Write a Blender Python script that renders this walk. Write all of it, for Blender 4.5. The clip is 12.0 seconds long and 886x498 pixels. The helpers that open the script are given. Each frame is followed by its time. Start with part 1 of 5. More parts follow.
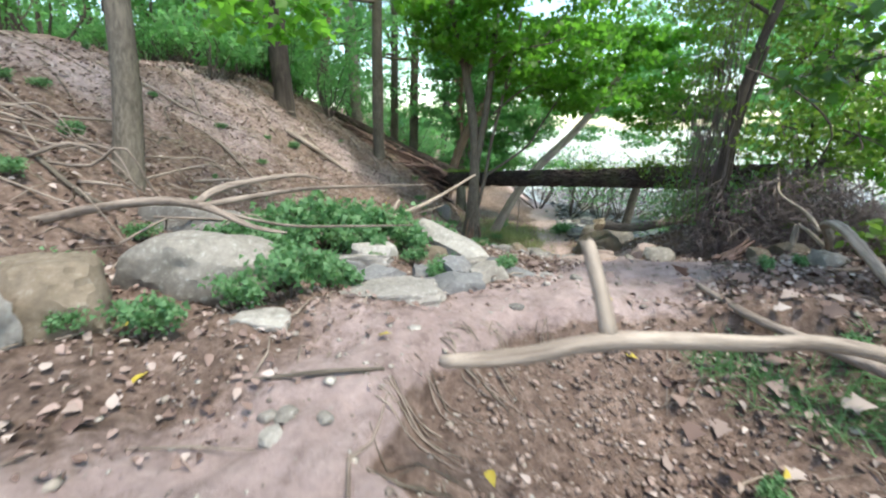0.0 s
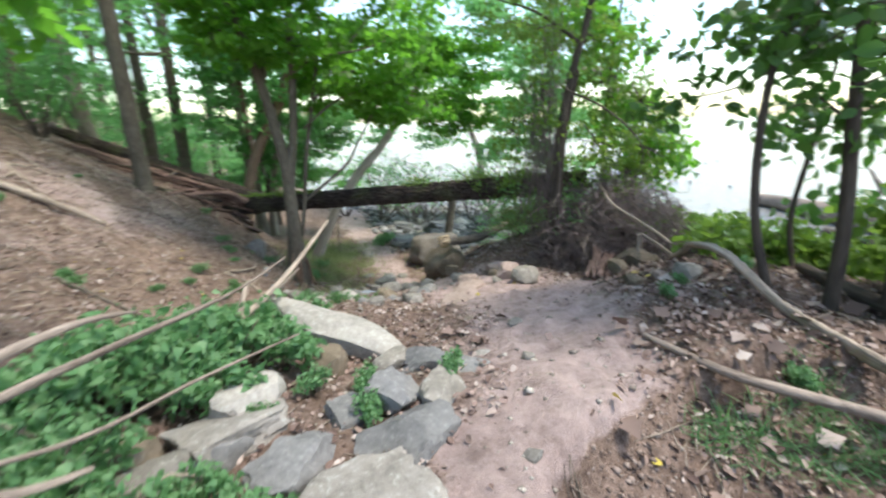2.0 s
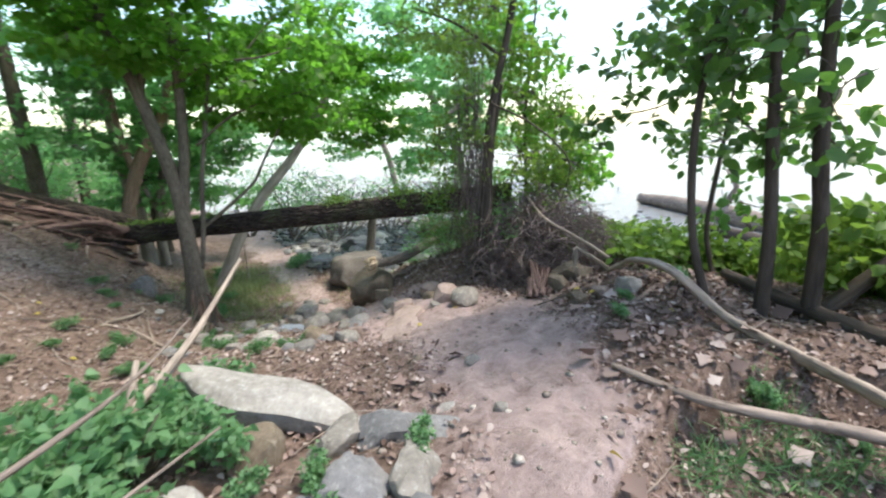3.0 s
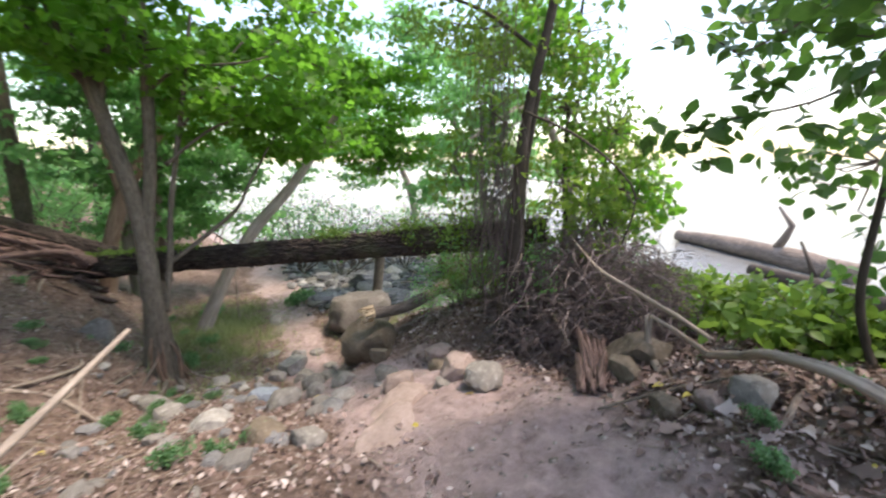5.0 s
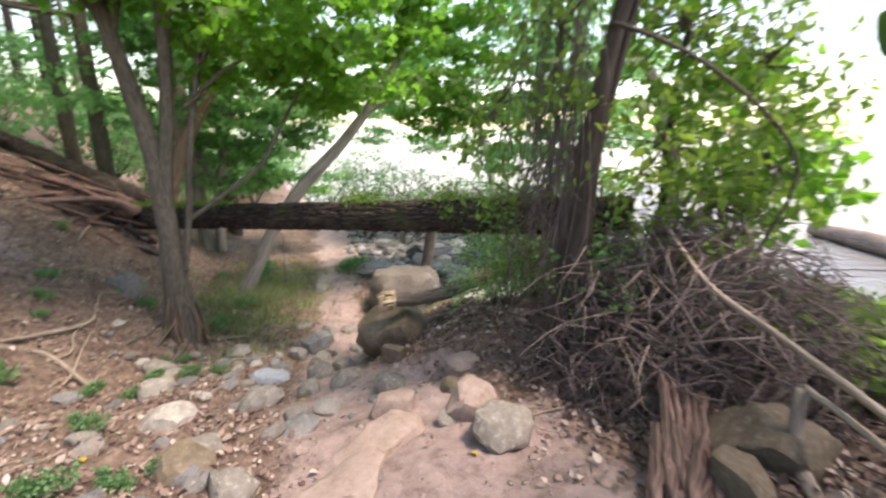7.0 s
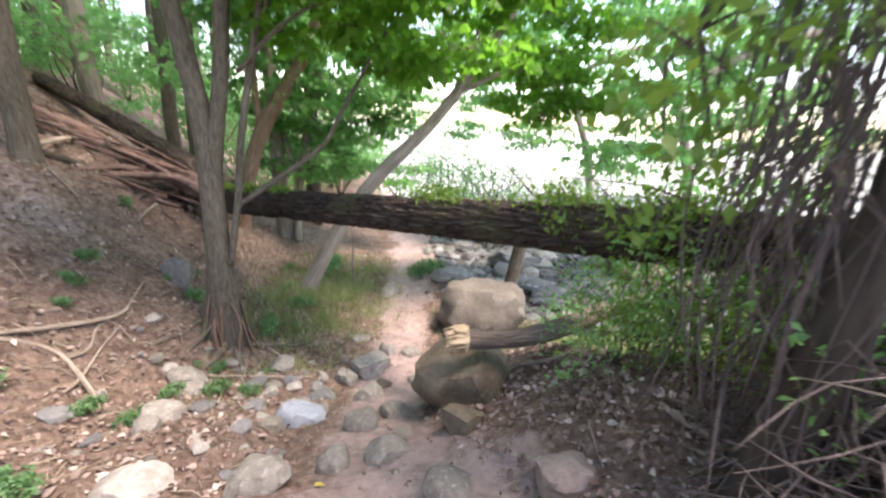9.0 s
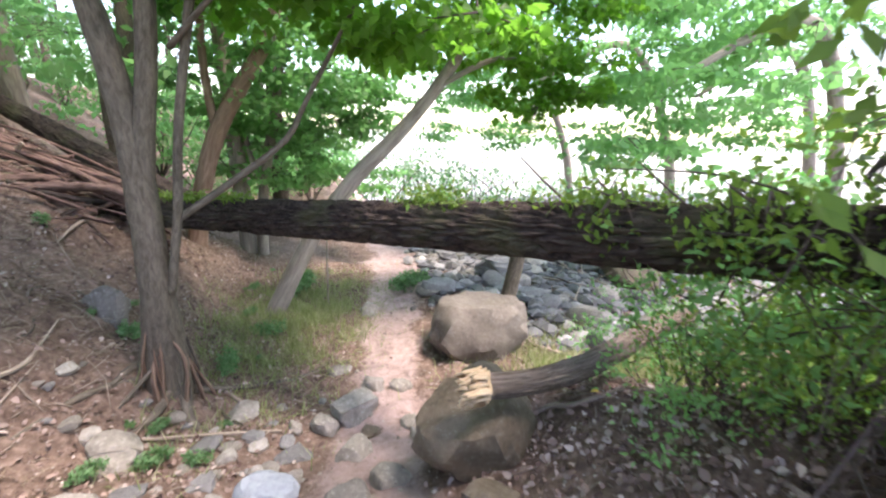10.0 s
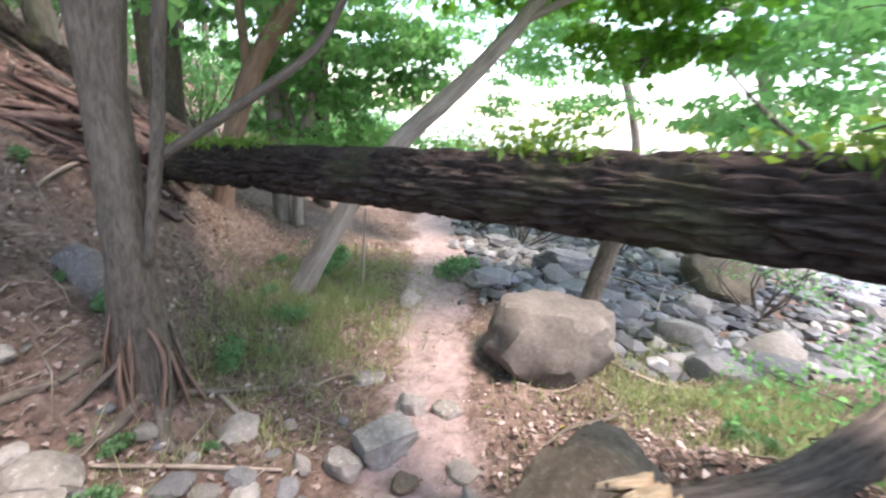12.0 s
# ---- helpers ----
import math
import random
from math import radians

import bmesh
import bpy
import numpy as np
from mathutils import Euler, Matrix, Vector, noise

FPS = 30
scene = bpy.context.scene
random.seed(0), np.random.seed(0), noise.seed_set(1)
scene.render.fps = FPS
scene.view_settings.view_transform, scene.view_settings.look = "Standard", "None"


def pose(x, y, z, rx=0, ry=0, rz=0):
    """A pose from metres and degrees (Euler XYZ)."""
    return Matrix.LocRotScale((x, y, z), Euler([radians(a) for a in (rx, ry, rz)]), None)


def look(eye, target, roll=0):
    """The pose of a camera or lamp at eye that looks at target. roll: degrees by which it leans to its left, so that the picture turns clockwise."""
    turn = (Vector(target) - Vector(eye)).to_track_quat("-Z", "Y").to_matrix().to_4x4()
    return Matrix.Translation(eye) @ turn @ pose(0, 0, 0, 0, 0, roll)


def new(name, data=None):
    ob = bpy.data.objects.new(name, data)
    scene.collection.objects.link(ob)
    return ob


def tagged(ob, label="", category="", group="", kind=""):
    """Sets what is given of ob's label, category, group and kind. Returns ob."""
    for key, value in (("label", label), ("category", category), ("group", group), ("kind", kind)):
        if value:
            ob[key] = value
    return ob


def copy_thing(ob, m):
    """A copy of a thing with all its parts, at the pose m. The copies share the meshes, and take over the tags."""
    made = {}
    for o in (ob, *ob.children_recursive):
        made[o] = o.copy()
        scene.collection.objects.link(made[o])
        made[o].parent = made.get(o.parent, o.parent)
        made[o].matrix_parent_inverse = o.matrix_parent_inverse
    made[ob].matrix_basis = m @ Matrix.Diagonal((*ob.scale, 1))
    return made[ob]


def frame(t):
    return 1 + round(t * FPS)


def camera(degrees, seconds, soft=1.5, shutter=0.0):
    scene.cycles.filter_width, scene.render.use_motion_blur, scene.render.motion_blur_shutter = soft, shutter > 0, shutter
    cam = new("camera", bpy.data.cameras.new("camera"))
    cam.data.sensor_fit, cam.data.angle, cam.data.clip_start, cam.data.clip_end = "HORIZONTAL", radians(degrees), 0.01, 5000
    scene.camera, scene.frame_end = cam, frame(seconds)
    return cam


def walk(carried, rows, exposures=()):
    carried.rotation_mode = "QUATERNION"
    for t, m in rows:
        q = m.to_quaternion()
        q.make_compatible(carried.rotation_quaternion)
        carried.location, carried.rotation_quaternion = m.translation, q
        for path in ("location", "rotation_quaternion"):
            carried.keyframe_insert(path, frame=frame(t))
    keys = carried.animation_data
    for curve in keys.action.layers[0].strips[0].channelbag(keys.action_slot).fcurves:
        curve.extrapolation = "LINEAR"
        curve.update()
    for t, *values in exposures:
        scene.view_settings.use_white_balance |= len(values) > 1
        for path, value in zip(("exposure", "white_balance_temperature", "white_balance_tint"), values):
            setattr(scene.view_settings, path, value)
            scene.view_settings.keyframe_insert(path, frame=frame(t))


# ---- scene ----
cam = camera(94.6, 12.0, soft=2.2, shutter=0.5)
PATH = [
    (0, (0.019, 0.029, 1.464), (0.045, 1.943, 0.882), 0.6),
    (0.5, (-0.245, 0.373, 1.474), (-0.066, 2.296, 0.953), 0.1),
    (1, (-0.375, 0.77, 1.566), (-0.022, 2.638, 0.945), -5.0),
    (1.5, (-0.499, 1.017, 1.644), (0.02, 2.878, 1.129), -0.1),
    (2, (-0.549, 1.25, 1.82), (0.409, 2.898, 1.216), -1.1),
    (2.5, (-0.519, 1.523, 1.91), (0.584, 3.065, 1.274), -1.9),
    (3, (-0.5, 1.732, 1.906), (0.799, 3.14, 1.33), -1.4),
    (3.2, (-0.449, 1.793, 1.926), (0.874, 3.173, 1.339), -1.5),
    (4.8, (0.403, 2.629, 1.751), (1.598, 4.168, 1.301), -1.3),
    (5, (0.496, 2.692, 1.745), (1.741, 4.197, 1.315), -0.5),
    (5.5, (0.751, 2.851, 1.721), (2.075, 4.282, 1.275), 0.0),
    (6, (1.073, 3.002, 1.68), (2.298, 4.502, 1.177), -0.7),
    (6.5, (1.324, 3.174, 1.624), (2.53, 4.679, 1.094), 1.4),
    (7, (1.569, 3.374, 1.568), (2.465, 5.068, 0.994), 1.3),
    (7.2, (1.661, 3.487, 1.534), (2.481, 5.193, 0.886), 2.9),
    (8.8, (1.998, 4.391, 1.386), (2.506, 6.258, 0.882), 3.6),
    (9, (2.021, 4.58, 1.336), (2.553, 6.417, 0.748), 3.3),
    (9.5, (2.028, 4.986, 1.242), (2.436, 6.824, 0.567), 3.0),
    (10, (2.06, 5.373, 1.175), (2.71, 7.181, 0.618), 2.1),
    (10.5, (2.109, 5.667, 1.107), (2.619, 7.525, 0.569), 2.1),
    (11, (2.226, 5.983, 1.024), (2.641, 7.833, 0.386), 3.1),
    (11.5, (2.211, 6.281, 0.901), (2.784, 8.114, 0.344), 3.2),
    (12, (2.148, 6.547, 0.782), (2.624, 8.382, 0.144), 5.3),
]
EXPOSURES = [(0, 1.8, 7100, 3), (3, 1.8, 7100, 8), (5.5, 1.85, 7800, 18), (7.2, 2.05, 8100, 20), (9.5, 2.5, 7500, 22), (12, 2.55, 7100, 23)]
walk(cam, [(t, look(eye, target, roll)) for t, eye, target, roll in PATH],
     EXPOSURES)

# world and sun: a bright overcast day
world = bpy.data.worlds.new("world")
scene.world = world
world.use_nodes = True
wn = world.node_tree
sky = wn.nodes.new("ShaderNodeTexSky")
sky.sky_type, sky.sun_disc = "NISHITA", False
sky.sun_elevation, sky.sun_rotation = radians(66.9), radians(128.7)
sky.air_density, sky.dust_density, sky.ozone_density = 1.0, 1.0, 1.0
wn.links.new(sky.outputs["Color"], wn.nodes["Background"].inputs["Color"])
wn.nodes["Background"].inputs["Strength"].default_value = 0.15
sun = new("sun", bpy.data.lights.new("sun", "SUN"))
sun.data.energy, sun.data.angle, sun.data.color = 1.5, radians(14), (1.0, 0.97, 0.93)
sun.matrix_world = look((10, -8, 30), (0, 0, 0))


# ---- materials ----
def nodes_of(name):
    m = bpy.data.materials.new(name)
    m.use_nodes = True
    nt = m.node_tree
    return m, nt, nt.nodes["Principled BSDF"], nt.nodes["Material Output"]


def node(nt, kind, **values):
    n = nt.nodes.new(kind)
    for key, value in values.items():
        n.inputs[key.replace("_", " ")].default_value = value
    return n


def ramp(nt, source, stops):
    r = nt.nodes.new("ShaderNodeValToRGB")
    while len(r.color_ramp.elements) < len(stops):
        r.color_ramp.elements.new(0.5)
    for e, (p, c) in zip(r.color_ramp.elements, stops):
        e.position, e.color = p, (*c, 1)
    nt.links.new(source, r.inputs["Fac"])
    return r.outputs["Color"]


def noise_at(nt, scale, detail=6, rough=0.6, stretch=None, island=False):
    tc = nt.nodes.new("ShaderNodeTexCoord")
    src = tc.outputs["Object"]
    if stretch:
        mp = node(nt, "ShaderNodeMapping", Scale=stretch)
        nt.links.new(src, mp.inputs["Vector"])
        src = mp.outputs["Vector"]
    n = node(nt, "ShaderNodeTexNoise", Scale=scale, Detail=detail, Roughness=rough)
    nt.links.new(src, n.inputs["Vector"])
    return n.outputs["Fac"]


def mix(nt, fac, a, b, mode="MIX"):
    m = nt.nodes.new("ShaderNodeMix")
    m.data_type, m.blend_type = "RGBA", mode
    for sock, v in ((m.inputs[0], fac), (m.inputs[6], a), (m.inputs[7], b)):
        if hasattr(v, "links") or hasattr(v, "is_linked"):
            nt.links.new(v, sock)
        elif isinstance(v, tuple):
            sock.default_value = (*v, 1)
        else:
            sock.default_value = v
    return m.outputs[2]


def bump(nt, bsdf, height, strength, distance):
    b = node(nt, "ShaderNodeBump", Strength=strength, Distance=distance)
    nt.links.new(height, b.inputs["Height"])
    nt.links.new(b.outputs["Normal"], bsdf.inputs["Normal"])


def ground_material():
    m, nt, p, out = nodes_of("earth")
    at = nt.nodes.new("ShaderNodeAttribute")
    at.attribute_name = "trodden"
    big, fine, grit = noise_at(nt, 1.3, 5), noise_at(nt, 14, 8, 0.7), noise_at(nt, 90, 6, 0.75)
    path = ramp(nt, fine, [(0.3, (0.26, 0.187, 0.172)), (0.48, (0.4, 0.3, 0.28)), (0.7, (0.54, 0.425, 0.4))])
    path = mix(nt, 0.5, path, ramp(nt, big, [(0.35, (0.32, 0.24, 0.22)), (0.65, (0.48, 0.385, 0.36))]))
    soil = ramp(nt, fine, [(0.32, (0.055, 0.037, 0.029)), (0.5, (0.19, 0.134, 0.108)), (0.7, (0.42, 0.32, 0.27))])
    soil = mix(nt, 0.35, soil, ramp(nt, big, [(0.35, (0.12, 0.082, 0.064)), (0.65, (0.34, 0.24, 0.19))]))
    add = nt.nodes.new("ShaderNodeMath")
    add.operation = "MULTIPLY_ADD"
    nt.links.new(fine, add.inputs[0])
    add.inputs[1].default_value = 0.5
    nt.links.new(at.outputs["Fac"], add.inputs[2])
    edge = ramp(nt, add.outputs[0], [(0.62, (0, 0, 0)), (0.92, (1, 1, 1))])
    blotch = ramp(nt, noise_at(nt, 5.5, 8, 0.75), [(0.34, (0.5, 0.46, 0.44)), (0.48, (0.95, 0.93, 0.92)), (0.66, (1.2, 1.16, 1.14))])
    both_cols = mix(nt, 0.8, mix(nt, edge, soil, path), blotch, "MULTIPLY")
    nt.links.new(both_cols, p.inputs["Base Color"])
    p.inputs["Roughness"].default_value = 0.95
    p.inputs["Specular IOR Level"].default_value = 0.2
    both = mix(nt, 0.4, fine, grit)
    bump(nt, p, both, 1.0, 0.05)
    return m


def stone_material(name, dark, light, tint, lichen=0.45):
    m, nt, p, out = nodes_of(name)
    a, b, c = noise_at(nt, 3.5, 6, 0.65), noise_at(nt, 24, 8, 0.75), noise_at(nt, 120, 4, 0.8)
    col = ramp(nt, a, [(0.3, dark), (0.7, light)])
    col = mix(nt, 0.4, col, ramp(nt, b, [(0.32, tuple(v * 0.45 for v in dark)), (0.5, tint), (0.7, light)]))
    info = nt.nodes.new("ShaderNodeObjectInfo")
    hue = ramp(nt, info.outputs["Random"], [(0.0, (0.72, 0.7, 0.68)), (0.5, (1.0, 0.96, 0.9)), (1.0, (1.12, 1.08, 1.05))])
    col = mix(nt, 1.0, col, hue, "MULTIPLY")
    spots = ramp(nt, b, [(0.56, (0, 0, 0)), (0.63, (lichen, lichen, lichen))])
    col = mix(nt, spots, col, (0.5, 0.51, 0.46))
    cracks = ramp(nt, noise_at(nt, 7, 9, 0.8), [(0.33, (0.5, 0.5, 0.5)), (0.4, (1, 1, 1))])
    col = mix(nt, 1.0, col, cracks, "MULTIPLY")
    nt.links.new(col, p.inputs["Base Color"])
    p.inputs["Roughness"].default_value = 0.85
    p.inputs["Specular IOR Level"].default_value = 0.3
    bump(nt, p, mix(nt, 0.35, b, c), 0.8, 0.02)
    return m


def grain_noise(nt, scale, detail, rough, stretch):
    """Noise that runs along the stem, from its mesh's own grain."""
    at = nt.nodes.new("ShaderNodeAttribute")
    at.attribute_name = "grain"
    mp = node(nt, "ShaderNodeMapping", Scale=stretch)
    nt.links.new(at.outputs["Vector"], mp.inputs["Vector"])
    n = node(nt, "ShaderNodeTexNoise", Scale=scale, Detail=detail, Roughness=rough, Distortion=0.6)
    nt.links.new(mp.outputs["Vector"], n.inputs["Vector"])
    return n.outputs["Fac"]


def bark_material(name, dark, light, stretch=(1, 1, 0.15), scale=14, depth=0.02, moss=0.0):
    m, nt, p, out = nodes_of(name)
    a, b = grain_noise(nt, scale, 7, 0.68, stretch), noise_at(nt, 2.2, 4)
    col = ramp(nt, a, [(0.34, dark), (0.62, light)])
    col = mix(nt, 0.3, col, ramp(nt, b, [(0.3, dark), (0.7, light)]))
    if moss:
        col = mix(nt, ramp(nt, b, [(0.5, (0, 0, 0)), (0.65, (moss, moss, moss))]), col, (0.09, 0.12, 0.035))
    nt.links.new(col, p.inputs["Base Color"])
    p.inputs["Roughness"].default_value = 0.9
    p.inputs["Specular IOR Level"].default_value = 0.2
    bump(nt, p, a, 1.0, depth)
    return m


def leaf_material(name, colours, through_colour, gloss=0.5, light=0.45):
    """Leaves: every leaf its own shade; light passes through them."""
    m, nt, p, out = nodes_of(name)
    geo = nt.nodes.new("ShaderNodeNewGeometry")
    n = len(colours)
    col = ramp(nt, geo.outputs["Random Per Island"], [(i / max(1, n - 1), c) for i, c in enumerate(colours)])
    vein = noise_at(nt, 30, 3)
    col = mix(nt, 0.25, col, ramp(nt, vein, [(0.3, (0.02, 0.05, 0.01)), (0.7, (0.14, 0.2, 0.05))])) if through_colour else col
    nt.links.new(col, p.inputs["Base Color"])
    p.inputs["Roughness"].default_value = gloss
    p.inputs["Specular IOR Level"].default_value = 0.35 if through_colour else 0.15
    if through_colour:
        tr = node(nt, "ShaderNodeBsdfTranslucent", Color=(*through_colour, 1))
        tint = mix(nt, 0.5, col, through_colour)
        nt.links.new(tint, tr.inputs["Color"])
        ms = nt.nodes.new("ShaderNodeMixShader")
        ms.inputs[0].default_value = light
        nt.links.new(p.outputs[0], ms.inputs[1])
        nt.links.new(tr.outputs[0], ms.inputs[2])
        nt.links.new(ms.outputs[0], out.inputs["Surface"])
    return m


EARTH = ground_material()
STONE = stone_material("grey_stone", (0.15, 0.14, 0.125), (0.34, 0.32, 0.3), (0.24, 0.225, 0.205))
PALE = stone_material("pale_stone", (0.2, 0.19, 0.18), (0.5, 0.48, 0.455), (0.35, 0.335, 0.31))
SLATE = stone_material("slate_stone", (0.12, 0.122, 0.128), (0.27, 0.272, 0.28), (0.19, 0.19, 0.195), 0.2)
BROWN = stone_material("brown_stone", (0.1, 0.082, 0.06), (0.26, 0.215, 0.165), (0.175, 0.14, 0.105), 0.15)
WARM = stone_material("warm_grey_stone", (0.1, 0.088, 0.078), (0.21, 0.19, 0.168), (0.155, 0.138, 0.122), 0.15)
DUSTY = stone_material("dusty_stone", (0.22, 0.17, 0.15), (0.4, 0.32, 0.29), (0.31, 0.245, 0.22), 0.1)
BLUE = stone_material("blue_stone", (0.24, 0.28, 0.34), (0.38, 0.43, 0.5), (0.3, 0.35, 0.42), 0.1)
BARK = bark_material("grey_brown_bark", (0.055, 0.046, 0.036), (0.185, 0.155, 0.122), (1, 1, 0.3), 34, 0.012)
PALEBARK = bark_material("pale_bark", (0.15, 0.12, 0.1), (0.38, 0.33, 0.28))
REDBARK = bark_material("reddish_bark", (0.13, 0.08, 0.055), (0.3, 0.2, 0.15), scale=20)
DARKBARK = bark_material("dark_bark", (0.03, 0.024, 0.02), (0.1, 0.08, 0.065))
# Bark colour ramp drops to near black in the bump's dips: painted furrow shade.
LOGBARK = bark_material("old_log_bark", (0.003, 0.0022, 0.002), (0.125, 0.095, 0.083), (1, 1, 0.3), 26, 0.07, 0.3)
GREYWOOD = bark_material("weathered_wood", (0.12, 0.09, 0.07), (0.45, 0.37, 0.3), (1, 1, 0.12), 30, 0.01)
DEADWOOD = bark_material("dead_branch_wood", (0.07, 0.052, 0.042), (0.36, 0.29, 0.24), (1, 1, 0.2), 24, 0.008)
ROOTWOOD = bark_material("torn_root_wood", (0.03, 0.018, 0.015), (0.3, 0.195, 0.165), (1, 1, 0.15), 30, 0.05)
ASHBARK = bark_material("ridged_ash_bark", (0.05, 0.038, 0.03), (0.33, 0.27, 0.225), (1, 1, 0.1), 42, 0.05)
RAWWOOD = bark_material("splintered_wood", (0.42, 0.26, 0.14), (0.78, 0.62, 0.42), (1, 1, 0.2), 40, 0.01)
ROTWOOD = bark_material("rotten_red_wood", (0.04, 0.025, 0.02), (0.3, 0.2, 0.17), (1, 1, 0.12), 26, 0.02)
TWIG = bark_material("twig_bark", (0.05, 0.04, 0.035), (0.17, 0.135, 0.115))
HEAP = bark_material("debris_wood", (0.035, 0.026, 0.025), (0.28, 0.225, 0.215))
MAPLE = leaf_material("maple_leaf", [(0.045, 0.13, 0.02), (0.075, 0.2, 0.025), (0.11, 0.27, 0.035), (0.06, 0.16, 0.02)], (0.28, 0.72, 0.07), 0.5, 0.6)
FOREST = leaf_material("forest_leaf", [(0.085, 0.23, 0.085), (0.13, 0.33, 0.12), (0.19, 0.4, 0.16), (0.09, 0.25, 0.085)], (0.36, 0.82, 0.26), 0.5, 0.6)
VINE = leaf_material("vine_leaf", [(0.07, 0.14, 0.025), (0.11, 0.21, 0.035), (0.16, 0.27, 0.05), (0.06, 0.12, 0.02)], (0.34, 0.56, 0.08))
GLOSSY = leaf_material("broad_leaf", [(0.035, 0.09, 0.025), (0.055, 0.13, 0.03), (0.07, 0.16, 0.04)], (0.16, 0.4, 0.06), 0.4, 0.42)
HERB = leaf_material("herb_leaf", [(0.08, 0.2, 0.09), (0.13, 0.29, 0.13), (0.22, 0.38, 0.2), (0.1, 0.24, 0.1)], (0.24, 0.52, 0.17), 0.55, 0.45)
LITTER = leaf_material("dry_leaf", [(0.07, 0.045, 0.037), (0.17, 0.115, 0.095), (0.3, 0.22, 0.19), (0.1, 0.064, 0.054), (0.22, 0.155, 0.13), (0.46, 0.385, 0.345), (0.13, 0.085, 0.07)], None, 0.8)
STRAW = leaf_material("dry_straw", [(0.24, 0.19, 0.135), (0.36, 0.295, 0.225), (0.14, 0.11, 0.08)], None, 0.8)
CLOD = leaf_material("earth_clod", [(0.09, 0.062, 0.05), (0.19, 0.14, 0.115), (0.3, 0.235, 0.2), (0.14, 0.1, 0.08)], None, 0.9)
YELLOW = leaf_material("yellow_leaf", [(0.55, 0.4, 0.05), (0.62, 0.5, 0.12)], (0.5, 0.35, 0.05), 0.6, 0.2)
GRASS = leaf_material("grass_blade", [(0.17, 0.24, 0.08), (0.3, 0.35, 0.15), (0.48, 0.46, 0.29), (0.24, 0.31, 0.11)], (0.4, 0.5, 0.16), 0.7, 0.4)
SHINGLE = leaf_material("shore_shingle", [(0.05, 0.05, 0.052), (0.12, 0.12, 0.124), (0.2, 0.2, 0.2), (0.08, 0.076, 0.07), (0.33, 0.32, 0.31), (0.14, 0.13, 0.115)], None, 0.6)
PEBBLE = leaf_material("pebble_stone", [(0.16, 0.13, 0.11), (0.3, 0.26, 0.22), (0.42, 0.38, 0.33), (0.24, 0.2, 0.165)], None, 0.85)


def water_material():
    m, nt, p, out = nodes_of("river_water")
    p.inputs["Base Color"].default_value = (0.2, 0.2, 0.19, 1)
    p.inputs["Roughness"].default_value = 0.12
    p.inputs["IOR"].default_value = 1.33
    bump(nt, p, noise_at(nt, 2.4, 5), 0.9, 0.12)
    return m


WATER = water_material()


# ---- ground ----
def curve_of(points):
    ys, vs = zip(*points)
    fine = np.linspace(ys[0], ys[-1], 400)
    flat = np.interp(fine, ys, vs)
    soft = np.convolve(np.pad(flat, 12, "edge"), np.ones(25) / 25, "valid")
    return lambda y: np.interp(y, fine, soft)


# the trail's height and middle, the foot of the hill on its left and the brink on its right, along y
TRAIL_Z = curve_of([(-4, 0.5), (0, 0.42), (1.2, 0.46), (2.4, 0.44), (3.9, 0.05), (4.9, -0.12), (5.8, -0.42), (6.8, -0.8), (7.7, -1.25), (8.9, -1.6), (11.5, -1.75), (13, -1.85), (16, -2.2), (24, -2.6)])
TRAIL_X = curve_of([(-4, -0.4), (0, -0.3), (1.2, -0.25), (2.4, 0.3), (3.9, 1.3), (4.9, 2.0), (6, 2.3), (7.7, 2.2), (9, 2.45), (11.5, 2.9), (13, 3.15), (16, 3.8), (24, 6)])
WORN_X = curve_of([(-4, -0.4), (0, -0.5), (1.2, -0.5), (2.3, 0.72), (2.85, 1.35), (3.8, 2.15), (4.6, 2.45), (5.3, 2.5), (6, 2.4), (7.7, 2.3), (9, 2.8), (10, 3.05), (11.5, 3.4), (13, 3.85), (16, 4.4), (24, 6)])
FOOT_X = curve_of([(-4, -2.3), (2, -2.2), (4, -1.9), (6.6, -0.8), (9, 0.8), (13, 1.0), (24, 0.5)])
BRINK_X = curve_of([(-4, 3.9), (2.5, 4.2), (5, 5.3), (7, 5.4), (8.5, 8.0), (10, 11.5), (13, 13.0), (17, 11.5), (20, 8), (24, 4)])


def mound(x, y, cx, cy, rx, ry, h):
    return h * np.exp(-(((x - cx) / rx) ** 2 + ((y - cy) / ry) ** 2))


def ripple(x, y, k):
    return (np.sin(x * 1.7 * k + 1.3 * np.sin(y * 1.1 * k)) * np.cos(y * 1.9 * k + 1.7 * np.sin(x * 0.8 * k + 2.0))
            + 0.5 * np.sin(x * 3.9 * k + 2.1 * np.cos(y * 3.1 * k) + 1.0) * np.sin(y * 4.3 * k + x * k))


def lumps(x, y, cell, seed):
    """Smooth random bumps between -1 and 1, one to a cell."""
    x, y = x / cell, y / cell
    i, j = np.floor(x), np.floor(y)
    u, v = x - i, y - j
    u, v = u * u * (3 - 2 * u), v * v * (3 - 2 * v)

    def at(a, b):
        h = np.sin(a * 127.1 + b * 311.7 + seed * 74.7) * 43758.5453
        return 2 * (h - np.floor(h)) - 1
    return (at(i, j) * (1 - u) + at(i + 1, j) * u) * (1 - v) + (at(i, j + 1) * (1 - u) + at(i + 1, j + 1) * u) * v


def pit_round(x, y):
    """How far out from the middle of the washed-out pit: 1 at its rim."""
    return np.hypot((x - 1.35) / 1.5, (y - 1.2) / 1.12) + 0.035 * ripple(x, y, 2.2) + 0.05 * lumps(x, y, 0.22, 7) + 0.02 * lumps(x, y, 0.08, 8)


